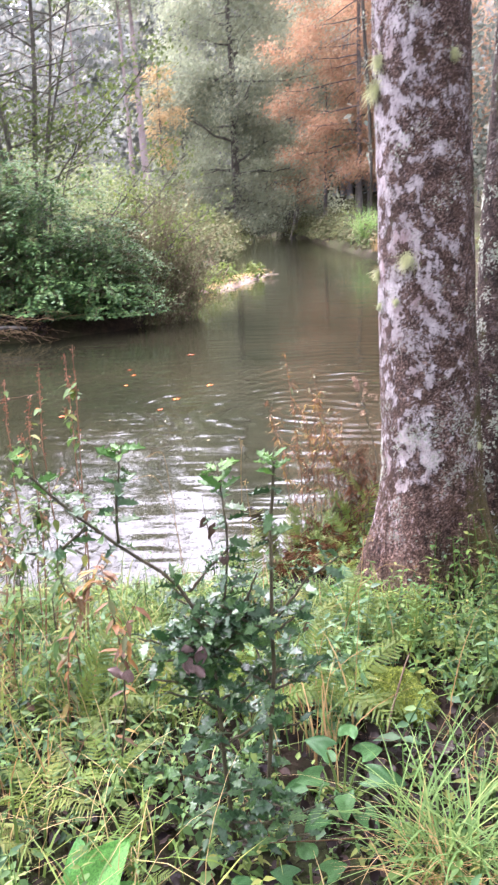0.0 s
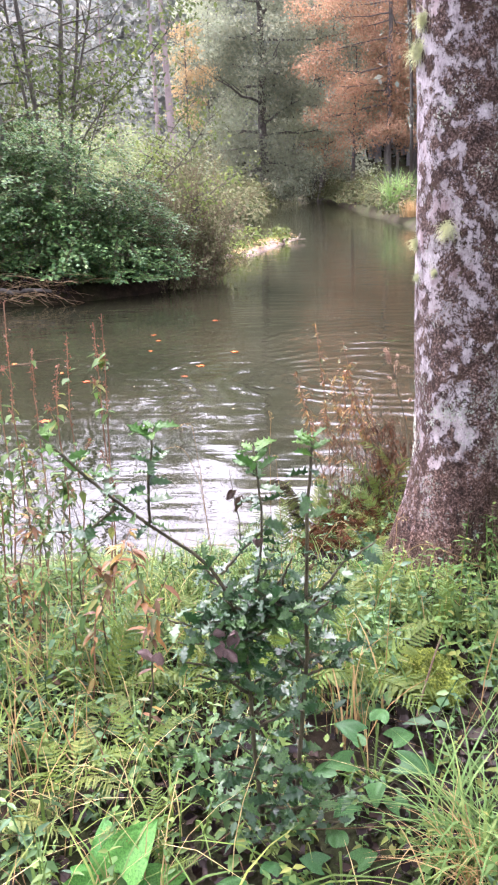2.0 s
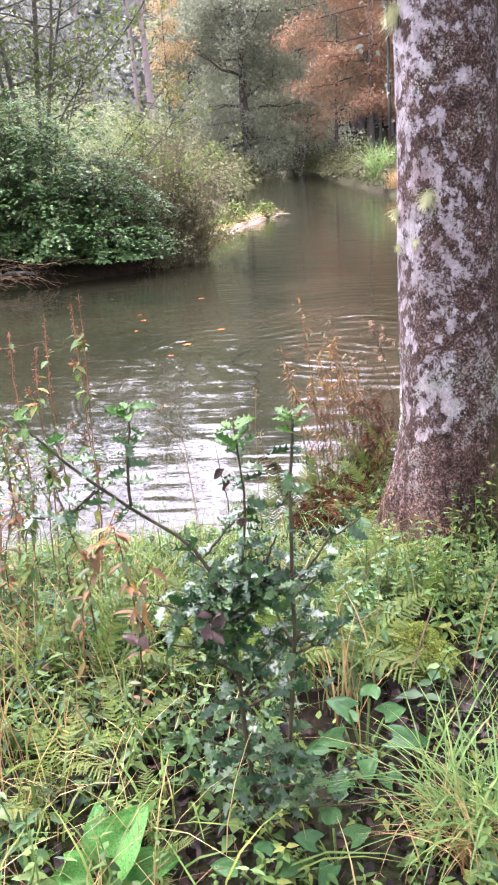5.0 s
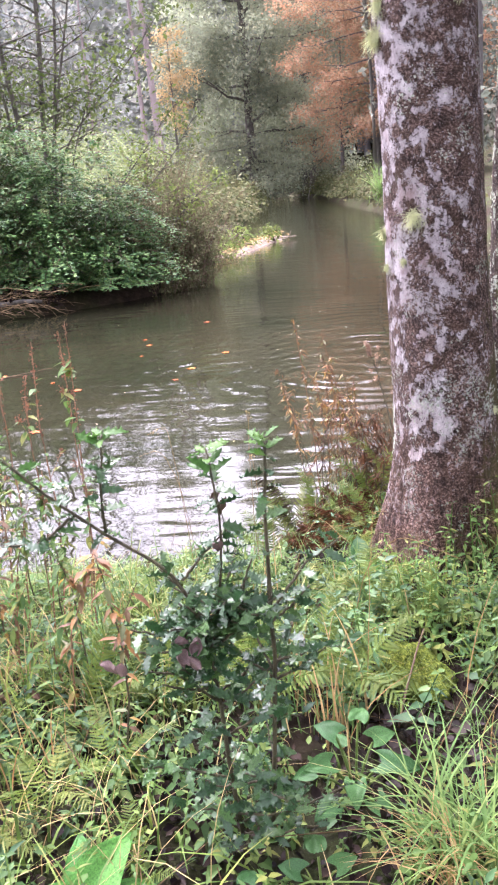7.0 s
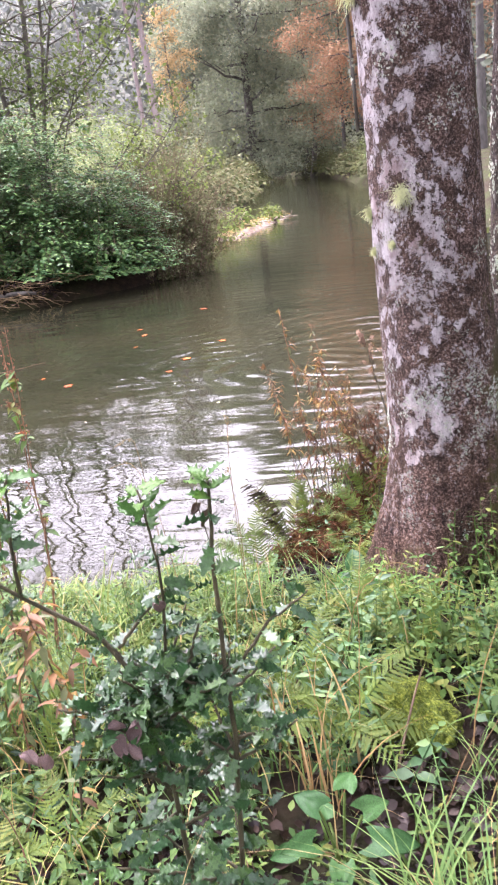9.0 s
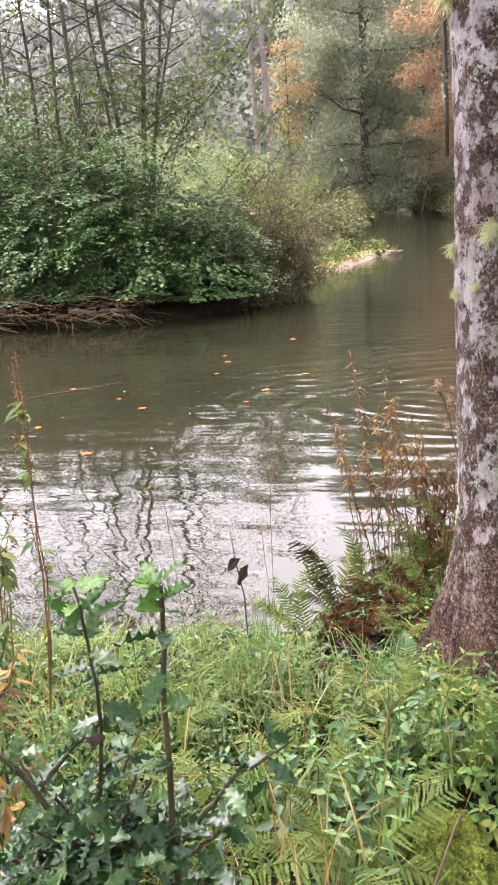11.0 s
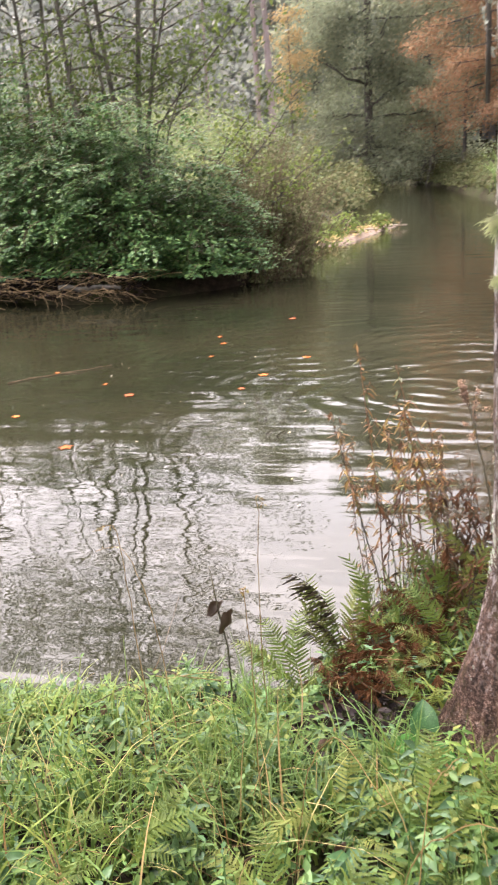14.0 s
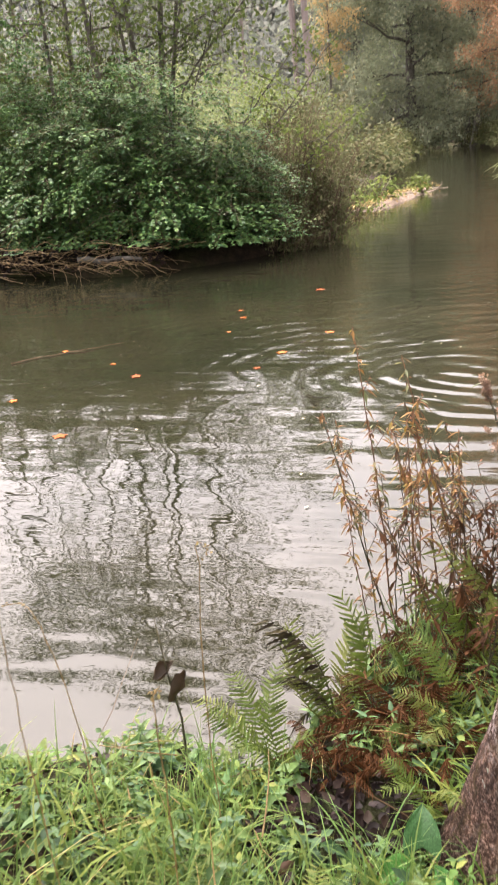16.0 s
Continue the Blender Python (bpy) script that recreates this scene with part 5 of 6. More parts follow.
fern_set((0.10, 4.25), [(-0.09, 4.16, 0.60, "dark"), (-0.04, 4.28, 0.52, "yellow"), (0.13, 4.36, 0.58, "green"), (0.20, 4.38, 0.50, "yellow"), (0.03, 4.34, 0.44, "green"), (0.0, 4.12, 0.42, "dark")], "half-withered fern standing over the water", 601)
fern_set((-0.02, 4.02), [(-0.24, 3.98, 0.38, "green"), (-0.30, 4.10, 0.32, "yellow"), (-0.16, 3.86, 0.33, "green"), (-0.05, 3.80, 0.32, "yellow"), (0.10, 3.92, 0.38, "green"), (-0.18, 4.18, 0.42, "green"), (-0.06, 4.16, 0.46, "green")], GREENF, 602)
fern_set((0.50, 4.12), [(0.24, 4.00, 0.32, "yellow"), (0.27, 4.12, 0.40, "yellow"), (0.36, 3.92, 0.36, "yellow"), (0.30, 4.25, 0.50, "green"), (0.20, 4.10, 0.24, "yellow")], MIXF, 603)
fern_set((0.50, 4.50), [(0.36, 4.42, 0.72, "yellow"), (0.60, 4.34, 0.62, "yellow"), (0.44, 4.30, 0.54, "green"), (0.30, 4.46, 0.58, "green"), (0.66, 4.50, 0.58, "yellow")], MIXF, 606)
fern_set((0.43, 3.80), [(0.30, 3.72, 0.40, "green"), (0.38, 3.64, 0.40, "green"), (0.28, 3.84, 0.42, "green"), (0.48, 3.66, 0.46, "yellow")], GREENF, 609)
fern_set((0.24, 4.32), [(0.12, 4.18, 0.36, "yellow"), (0.30, 4.20, 0.40, "yellow"), (0.22, 4.28, 0.46, "green")], GREENF, 621)
for i, (fx, fy, fk, fn, fs) in enumerate(((0.18, 4.10, "brown", 9, 0.24), (0.27, 4.02, "brown", 8, 0.22), (0.10, 4.00, "brown", 6, 0.20), (0.40, 4.30, "brown", 8, 0.28), (0.45, 4.00, "brown", 6, 0.22), (0.52, 4.72, "dark", 8, 0.36), (0.36, 4.55, "brown", 8, 0.30), (0.05, 4.35, "dark", 5, 0.24), (0.14, 3.95, "brown", 7, 0.18), (0.32, 3.93, "brown", 7, 0.2), (0.22, 4.20, "brown", 9, 0.28), (0.33, 4.15, "brown", 8, 0.26))):
    fern((fx, fy), fk, fn, fs, BROWNF, 640 + i)
fern((-0.50, 1.98), ["yellow", "green"], 6, 0.32, MIXF, 610)
fern((-0.36, 2.12), "green", 5, 0.27, GREENF, 611)
fern((-0.68, 1.80), "yellow", 6, 0.34, MIXF, 612)
fern((-0.20, 1.74), "green", 4, 0.22, GREENF, 613)
fern((0.22, 2.75), "green", 7, 0.36, GREENF, 614)
fern((0.12, 2.95), ["green", "yellow"], 6, 0.32, MIXF, 615)
fern((0.42, 3.15), "green", 6, 0.32, GREENF, 616)
fern((-0.28, 3.05), "green", 6, 0.30, GREENF, 617)
fern((0.20, 3.25), "yellow", 5, 0.3, MIXF, 618)
fern((0.62, 2.95), "green", 6, 0.3, GREENF, 619)
fern((0.02, 2.5), "green", 6, 0.42, GREENF, 620)
fern((-0.26, 2.62), ["green", "yellow"], 6, 0.40, MIXF, 621)
fern((0.30, 2.58), "green", 7, 0.40, GREENF, 622)
fern((-0.55, 2.5), "green", 6, 0.38, GREENF, 623)


# ---- holly ----
def spiny_leaf(name, mat, wave, seed):
    """A holly leaf, a unit long: an oval blade, sunk along the midrib, whose wavy margin rises to a few short spines."""
    rng = np.random.default_rng(seed)
    n = 15
    rows = []
    for i in range(n):
        t = i / (n - 1)
        w = 0.27 * math.sin(math.pi * (0.06 + 0.94 * t) ** 0.85) ** 0.7 * (1 if t < 0.97 else 0.2)
        tooth = max(0.0, math.cos(t * 4 * 2 * math.pi + 0.6)) ** 3
        drop = -0.30 * t * t
        edge = w * (0.62 + 0.66 * tooth) + 0.004
        lift = wave * (0.19 * tooth - 0.06 + rng.normal(0, 0.02))
        rows += [(-edge, t + 0.03 * tooth, drop + 0.05 + lift), (-0.5 * w, t, drop + 0.035), (0, t, drop), (0.5 * w, t, drop + 0.035), (edge, t + 0.03 * tooth, drop + 0.05 + wave * (0.19 * tooth - 0.06 + rng.normal(0, 0.02)))]
    f = [(i * 5 + j, i * 5 + j + 1, i * 5 + j + 6, i * 5 + j + 5) for i in range(n - 1) for j in range(4)]
    return Buf().add(rows, f).mesh(name, mat, True)


def build_holly():
    rng = np.random.default_rng(88)
    base = np.array((0.05, 1.88, 0.42))
    top = empty("holly_shrub", base, "young holly shrub with glossy dark green spiny leaves", "shrub")
    stems = {
        "main": [(0.10, 1.90, 0.42), (0.137, 1.9, 0.84), (0.138, 1.9, 1.06), (0.142, 1.91, 1.255), (0.150, 1.91, 1.38), (0.153, 1.91, 1.435)],
        "fork": [(0.03, 1.88, 0.42), (0.006, 1.9, 0.675), (-0.001, 1.9, 0.94), (-0.056, 1.905, 1.114), (-0.14, 1.9, 1.185), (-0.244, 1.88, 1.268), (-0.33, 1.87, 1.35), (-0.437, 1.86, 1.46)],
        "shoot": [(-0.21, 1.885, 1.245), (-0.205, 1.88, 1.36), (-0.184, 1.87, 1.475)],
        "middle": [(-0.001, 1.9, 0.94), (0.03, 1.92, 1.10), (0.04, 1.93, 1.267), (0.022, 1.93, 1.412)],
        "side": [(-0.056, 1.905, 1.114), (0.0, 1.93, 1.17), (0.056, 1.95, 1.22)],
        "twig_a": [(0.138, 1.9, 1.03), (0.22, 1.93, 1.13), (0.30, 1.97, 1.17)],
        "twig_b": [(0.0, 1.9, 0.8), (-0.08, 1.86, 0.90), (-0.15, 1.83, 0.93)],
        "twig_c": [(0.006, 1.9, 0.7), (0.10, 1.84, 0.80), (0.2, 1.8, 0.83)],
        "twig_d": [(0.006, 1.88, 0.6), (-0.09, 1.82, 0.68), (-0.17, 1.78, 0.71)],
        "twig_e": [(-0.28, 1.875, 1.29), (-0.34, 1.85, 1.24), (-0.42, 1.82, 1.25)],
        "twig_f": [(0.02, 1.9, 1.0), (0.08, 1.88, 1.10), (0.11, 1.86, 1.18)],
        "twig_g": [(0.05, 1.87, 0.55), (0.12, 1.80, 0.62), (0.17, 1.74, 0.64)],
    }
    leaves = [spiny_leaf("leaf", G_HOLLY, w, i) for i, w in enumerate((0.8, 1.0, 1.3))]
    young = [spiny_leaf("leaf", G_HOLLYN, w, i + 9) for i, w in enumerate((0.8, 1.1))]
    dense = {"main": 24, "fork": 46, "shoot": 18, "middle": 26, "side": 6, "twig_a": 8, "twig_b": 9, "twig_c": 9, "twig_d": 9, "twig_e": 8, "twig_f": 8, "twig_g": 8}
    for i in range(56):
        host = np.array(stems[("main", "fork", "middle")[i % 3]])
        lim = (0.40, 0.34, 0.26)[i % 3]
        f = rng.uniform(0.0, lim)
        s0 = np.array([np.interp(f, np.linspace(0, 1, len(host)), host[:, c]) for c in range(3)])
        a, ln = rng.uniform(0, 6.28), rng.uniform(0.07, 0.17) * (1.3 - 0.75 * f)
        e = s0 + np.array([math.cos(a) * ln, math.sin(a) * ln * 0.8, ln * rng.uniform(0.0, 0.9)])
        stems["spray%d" % i] = [tuple(s0), tuple((s0 + e) / 2 + np.array([0, 0, -0.01])), tuple(e)]
        dense["spray%d" % i] = 9
    for key, pts in stems.items():
        pts = np.array(pts)
        t = np.linspace(0, 1, len(pts))
        q = np.linspace(0, 1, 16)
        line = np.stack([np.interp(q, t, pts[:, c]) for c in range(3)], 1)
        line[1:-1] = (line[:-2] + 2 * line[1:-1] + line[2:]) / 4
        line += rng.normal(0, 0.0012, line.shape)
        r = 0.0052 if key in ("main", "fork") else 0.0032
        stem = part("stem", Buf().tube(line - base, r * (1 - 0.55 * q) + 0.0006, 7), B_STEM, top)
        lo = {"main": 0.12, "fork": 0.12}.get(key, 0.2)
        for i in range(dense[key]):
            f = lo + (1 - lo) * (i + rng.uniform(0, 1)) / dense[key]
            if key == "fork" and 0.5 < f < 0.66:
                continue
            p = np.array([np.interp(f, q, line[:, c]) for c in range(3)])
            a = i * 2.4 + rng.uniform(-0.6, 0.6)
            d = np.array([math.cos(a), math.sin(a) * 0.9, rng.uniform(-0.5, 0.7) + 0.3 * f])
            p = p + d * 0.006
            m = Matrix(basis(d[None], (rng.normal(0, 0.75), rng.normal(0, 0.75) - 0.3, 1))[0].tolist()).to_4x4()
            tip = f > 0.86 and key in ("main", "fork", "shoot", "middle")
            ob = part("leaf", (young if tip else leaves)[int(rng.integers(0, 2 if tip else 3))], None, stem)
            s = rng.uniform(0.036, 0.06) * (0.85 if f > 0.9 else 1)
            ob.matrix_local = Matrix.Translation(Vector(p - base)) @ m @ Matrix.Diagonal((s, s, s, 1))
        if key in ("main", "fork", "shoot", "middle"):
            for i in range(5):
                a = i * 2.4
                d = np.array([math.cos(a), math.sin(a), rng.uniform(0.0, 1.2)])
                p = line[-1] - (line[-1] - line[-3]) * 0.22 * i + d * 0.004
                m = Matrix(basis(d[None], (rng.normal(0, 0.3), -0.5, 1))[0].tolist()).to_4x4()
                ob = part("leaf", young[i % 2], None, stem)
                s = rng.uniform(0.034, 0.054)
                ob.matrix_local = Matrix.Translation(Vector(p - base)) @ m @ Matrix.Diagonal((s, s, s, 1))
    return top


build_holly()


# ---- broad-leaved plants ----
def broad_leaf(name, mat, lobes, fold=0.16, bend=0.3):
    """A large leaf, a unit long, with a raised edge and a sunk midrib; lobes: how far it runs back beside the stalk."""
    n, m = 12, 4
    v, f = [], []
    for i in range(n + 1):
        t = i / n
        w = (0.30 + 0.14 * lobes) * math.sin(math.pi * (0.14 + 0.86 * t) ** (0.8 - 0.18 * lobes)) ** 0.85
        for j in range(-m, m + 1):
            s = j / m
            back = -lobes * 0.28 * abs(s) ** 1.5 * (1 - t) ** 3
            v.append((w * s, t + back, fold * abs(s) * w * 2 - bend * t * t + 0.03 * math.sin(9 * t + 2.2 * abs(s) * 4)))
    k = 2 * m + 1
    for i in range(n):
        for j in range(2 * m):
            f.append((i * k + j, i * k + j + 1, (i + 1) * k + j + 1, (i + 1) * k + j))
    return Buf().add(v, f).mesh(name, mat, True)


BROAD = [broad_leaf("leaf", G_DOCK, 1.0), broad_leaf("leaf", G_DOCK, 0.8, 0.1, 0.45), broad_leaf("leaf", G_DOCK, 0.25, 0.22, 0.2), broad_leaf("leaf", G_ARUM, 1.0, 0.3, 0.55), broad_leaf("leaf", G_ARUM, 0.6, 0.12, 0.5)]


def broad_plant(name, at, leaves, label, seed):
    """leaves: rows of heading, reach, height, size, kind."""
    rng = np.random.default_rng(seed)
    g = ground_at(*at)
    top = empty(name, (at[0], at[1], g), label, "plant")
    for a, reach, h, s, k, *rise in leaves:
        d = np.array([math.cos(radians(a)), math.sin(radians(a))])
        foot = np.array([d[0] * reach, d[1] * reach, h])
        q = np.linspace(0, 1, 6)[:, None]
        line = np.array([0, 0, -0.01]) + q * foot + np.array([0, 0, 1]) * q * (1 - q) * 0.08
        stalk = part("stalk", Buf().tube(line, 0.0035, 5), G_HERB, top)
        ob = part("leaf", BROAD[k], None, stalk)
        m = Matrix(basis(np.array([[d[0], d[1], rise[0] if rise else rng.uniform(-0.2, 0.3)]]), (-0.1 * d[0], -0.7 if rise else -0.45, 0.9 if rise else 1))[0].tolist()).to_4x4()
        s *= 0.82
        ob.matrix_local = Matrix.Translation(Vector(foot)) @ m @ Matrix.Diagonal((s, s, s, 1))
    return top


ARUM = "low plant with glossy arrow-shaped green leaves"
broad_plant("arum_plant", (0.31, 2.08), [(205, 0.07, 0.13, 0.085, 0), (150, 0.05, 0.18, 0.085, 0), (30, 0.06, 0.16, 0.09, 1), (330, 0.08, 0.14, 0.095, 0), (75, 0.06, 0.20, 0.08, 1), (270, 0.06, 0.10, 0.085, 1), (180, 0.10, 0.08, 0.085, 2), (300, 0.10, 0.06, 0.08, 0), (235, 0.11, 0.05, 0.08, 0), (0, 0.11, 0.10, 0.08, 0), (110, 0.08, 0.10, 0.075, 2)], ARUM, 701)
broad_plant("arum_plant", (-0.29, 1.66), [(55, 0.01, 0.09, 0.165, 3, 0.9), (120, 0.02, 0.08, 0.15, 4, 1.1), (15, 0.05, 0.05, 0.13, 4, 0.2), (190, 0.05, 0.05, 0.12, 3, 0.1), (160, 0.06, 0.04, 0.10, 4, 0.4), (330, 0.04, 0.05, 0.12, 3), (270, 0.05, 0.04, 0.11, 4)], "low plant with large bright glossy spear leaves", 702)
broad_plant("dock_plant", (0.40, 3.58), [(95, 0.02, 0.10, 0.11, 0, 0.8), (200, 0.03, 0.07, 0.10, 4), (320, 0.03, 0.06, 0.10, 4)], "small dock with upright pale green leaves", 703)
broad_plant("dock_plant", (0.22, 1.72), [(100, 0.03, 0.10, 0.09, 2), (30, 0.04, 0.07, 0.07, 0), (160, 0.05, 0.06, 0.07, 0), (250, 0.04, 0.05, 0.07, 1)], "small dock with pale green leaves on bare soil", 704)
broad_plant("dock_plant", (0.05, 1.64), [(80, 0.04, 0.08, 0.07, 1), (20, 0.05, 0.06, 0.07, 0), (170, 0.05, 0.06, 0.08, 2), (260, 0.04, 0.05, 0.07, 0)], "small dock with pale green leaves on bare soil", 705)


# ---- mossy stone, dead leaves caught in the holly ----
def mossy_stone():
    b = Buf()
    n, m = 60, 24
    v, f = [], []
    for i in range(m + 1):
        e = i / m * math.pi / 2
        for j in range(n):
            a = j * 2 * math.pi / n
            k = 1 + 0.34 * noise.noise(Vector((math.cos(a) * 1.5, math.sin(a) * 1.5, e * 1.5 + 4))) + 0.10 * noise.noise(Vector((math.cos(a) * 5, math.sin(a) * 7, e * 6))) + 0.10 * noise.noise(Vector((math.cos(a) * 13, math.sin(a) * 13, e * 15)))
            v.append((0.125 * k * math.cos(e) * math.cos(a), 0.17 * k * math.cos(e) * math.sin(a), 0.10 * k * math.sin(e) - 0.025))
    for i in range(m):
        for j in range(n):
            f.append((i * n + j, i * n + (j + 1) % n, (i + 1) * n + (j + 1) % n, (i + 1) * n + j))
    top = empty("mossy_stone", (0.52, 2.67, ground_at(0.52, 2.67) + 0.015), "rounded stone under bright yellow-green cushion moss", "stone")
    part("stone", b.add(v, f), M_MOSS, top)
    rng = np.random.default_rng(4)
    p = np.array(v)[rng.integers(0, len(v) - n, 1700)]
    p = p * (1 + rng.normal(0, 0.01, (1700, 1))) + rng.normal(0, 0.004, (1700, 3))
    part("moss", strew(Buf(), NARROW, p, turns(1700, 1.0, rng), rng.uniform(0.007, 0.014, 1700)), leaf_mat("moss_sprigs", [(0.10, 0.16, 0.02), (0.19, 0.25, 0.03), (0.30, 0.35, 0.05)], 0.8, 0.3, patch=16), top, "", "stuff", False)


mossy_stone()


def leaning_stick():
    """A bare dark stick propped against the mossy stone."""
    top = empty("dead_stick", (0.45, 2.40, ground_at(0.45, 2.40)), "thin dark dead stick leaning on the mossy stone", "stick")
    q = np.linspace(0, 1, 8)[:, None]
    line = q * np.array([0.09, 0.20, 0.24]) + wob(8, 0.004, np.random.default_rng(33)) * q
    part("stem", Buf().tube(line, 0.0045 - 0.002 * q[:, 0], 6), B_TWIG, top)


leaning_stick()


def curled_leaf(name, at, size, mat, label, turn):
    """A dry leaf rolled in at its edges."""
    n, m = 8, 6
    v, f = [], []
    for i in range(n + 1):
        t = i / n
        w = 0.4 * math.sin(math.pi * (0.08 + 0.9 * t)) ** 0.7
        for j in range(m + 1):
            s = j / m * 2 - 1
            a = s * 1.9
            cr = noise.noise(Vector((s * 2.3 + 7 * size * 10, t * 3.1, at[2] * 9)))
            v.append((w * math.sin(a) / 1.2 + 0.10 * cr, t + 0.10 * math.sin(5 * s + 3 * t), w * (1 - math.cos(a)) / 1.4 + 0.25 * t * t + 0.18 * cr))
    for i in range(n):
        for j in range(m):
            f.append((i * (m + 1) + j, i * (m + 1) + j + 1, (i + 1) * (m + 1) + j + 1, (i + 1) * (m + 1) + j))
    ob = tagged(part(name, Buf().add(v, f), mat), label, "leaf")
    ob.matrix_world = pose(*at, *turn) @ Matrix.Diagonal((size, size, size, 1))
    return ob


M_MAUVE = leaf_mat("mauve_dead_leaf", [(0.10, 0.065, 0.066), (0.15, 0.10, 0.10)], 0.7, 0.15, True, patch=20)
M_BLACKLEAF = leaf_mat("blackened_dead_leaf", [(0.03, 0.018, 0.013), (0.05, 0.03, 0.018)], 0.6, 0.1, True, patch=20)
for at, s, turn in (((-0.05, 1.79, 0.96), 0.042, (40, 10, 60)), ((-0.03, 1.80, 0.985), 0.04, (70, 20, 10)), ((-0.015, 1.79, 0.955), 0.036, (110, 40, 200)), ((-0.04, 1.81, 1.01), 0.034, (20, 60, 150)), ((-0.20, 1.78, 0.955), 0.04, (25, 30, 100)), ((-0.18, 1.785, 0.945), 0.034, (80, 10, 230)), ((0.03, 1.90, 1.20), 0.04, (-60, 0, 0))):
    curled_leaf("dead_leaf", at, s, M_MAUVE, "curled mauve-brown dead leaf caught in the holly", turn)


M_BROWNLEAF = leaf_mat("brown_dead_leaf", [(0.085, 0.045, 0.028), (0.13, 0.075, 0.045), (0.05, 0.03, 0.022)], 0.6, 0.12, True, patch=20)
cr = np.random.default_rng(404)
for i in range(20):
    cx, cy = cr.uniform(-1.0, 0.5), cr.uniform(2.3, 3.6)
    curled_leaf("dead_leaf", (cx, cy, ground_at(cx, cy) + cr.uniform(0.05, 0.12)), cr.uniform(0.028, 0.046), M_BROWNLEAF, "crumpled brown dead leaf lying among the herbs", (cr.uniform(-60, 60), cr.uniform(-60, 60), cr.uniform(0, 360)))


def dangling_twig():
    top = empty("dead_twig", (-0.22, 3.87, ground_at(-0.22, 3.87)), "thin dead twig with two black curled leaves over the water", "twig")
    o = np.array(top.location)
    line = np.array([(-0.22, 3.87, 0.26), (-0.222, 3.87, 0.42), (-0.245, 3.87, 0.55), (-0.266, 3.88, 0.70)]) - o
    part("stem", Buf().tube(line, [0.0035, 0.003, 0.0025, 0.0012], 6), B_STEM, top)
    for at, s, turn in (((-0.275, 3.86, 0.535), 0.06, (30, 20, -40)), ((-0.232, 3.86, 0.475), 0.075, (50, -20, -70))):
        lf = curled_leaf("leaf", (0, 0, 0), s, M_BLACKLEAF, "", turn)
        del lf["category"]
        lf.parent = top
        lf.matrix_local = pose(*(np.array(at) - o), *turn) @ Matrix.Diagonal((s, s, s, 1))


dangling_twig()


# ---- dry weeds ----
def weed(name, pts, leaves, leaf_size, leafmat, seeds, seedmat, stemmat, label, seed, radius=0.003, twigs=4, low=0.15, seed_from=0.6, leafshape=NARROW, hang=-0.6):
    """A tall weed: bent stem, short side twigs, drooping leaves and small seed cases."""
    rng = np.random.default_rng(seed)
    pts = np.array(pts, float)
    pts[0, 2] = min(pts[0, 2], ground_at(pts[0, 0], pts[0, 1])) - 0.02
    base = pts[0].copy()
    top = empty(name, base, label, "weed")
    t = np.linspace(0, 1, len(pts))
    q = np.linspace(0, 1, 18)
    line = np.stack([np.interp(q, t, pts[:, c]) for c in range(3)], 1) - base
    line[1:-1] = (line[:-2] + 2 * line[1:-1] + line[2:]) / 4
    line += np.cumsum(rng.normal(0, 0.003, line.shape), 0)
    part("stem", Buf().tube(line, radius * (1 - 0.7 * q) + 0.0005, 6), stemmat, top)
    lines = [line]
    for i in range(twigs):
        f = rng.uniform(0.35, 0.9)
        p = np.array([np.interp(f, q, line[:, c]) for c in range(3)])
        a = rng.uniform(0, 6.28)
        ln = rng.uniform(0.08, 0.22) * (1.2 - f)
        tw = p + np.linspace(0, 1, 6)[:, None] * np.array([math.cos(a) * ln * 0.6, math.sin(a) * ln * 0.6, ln])
        part("twig", Buf().tube(tw, 0.0012, 4, False), stemmat, top)
        lines.append(np.stack([np.interp(q, np.linspace(0, 1, 6), tw[:, c]) for c in range(3)], 1))
    def pick(n, lo):
        idx = rng.integers(0, len(lines), n) * (rng.uniform(0, 1, n) < 0.6)
        f = rng.uniform(lo, 1, n)
        return np.array([[np.interp(g, q, lines[i][:, c]) for c in range(3)] for i, g in zip(idx, f)])
    if leaves:
        p = pick(leaves, low)
        a = rng.uniform(0, 6.28, leaves)
        d = np.stack([np.cos(a), np.sin(a), rng.normal(hang, 0.5, leaves)], 1)
        part("foliage", strew(Buf(), leafshape, p, basis(d), leaf_size * rng.uniform(0.5, 1.3, leaves)), leafmat, top, "", "stuff", False)
    if seeds:
        p = pick(seeds, seed_from) + rng.normal(0, 0.005, (seeds, 3))
        part("seed_fluff", strew(Buf(), BLADE4, p, turns(seeds, 1.2, rng), rng.uniform(0.005, 0.012, seeds)), seedmat, top, "", "stuff", False)
    return top


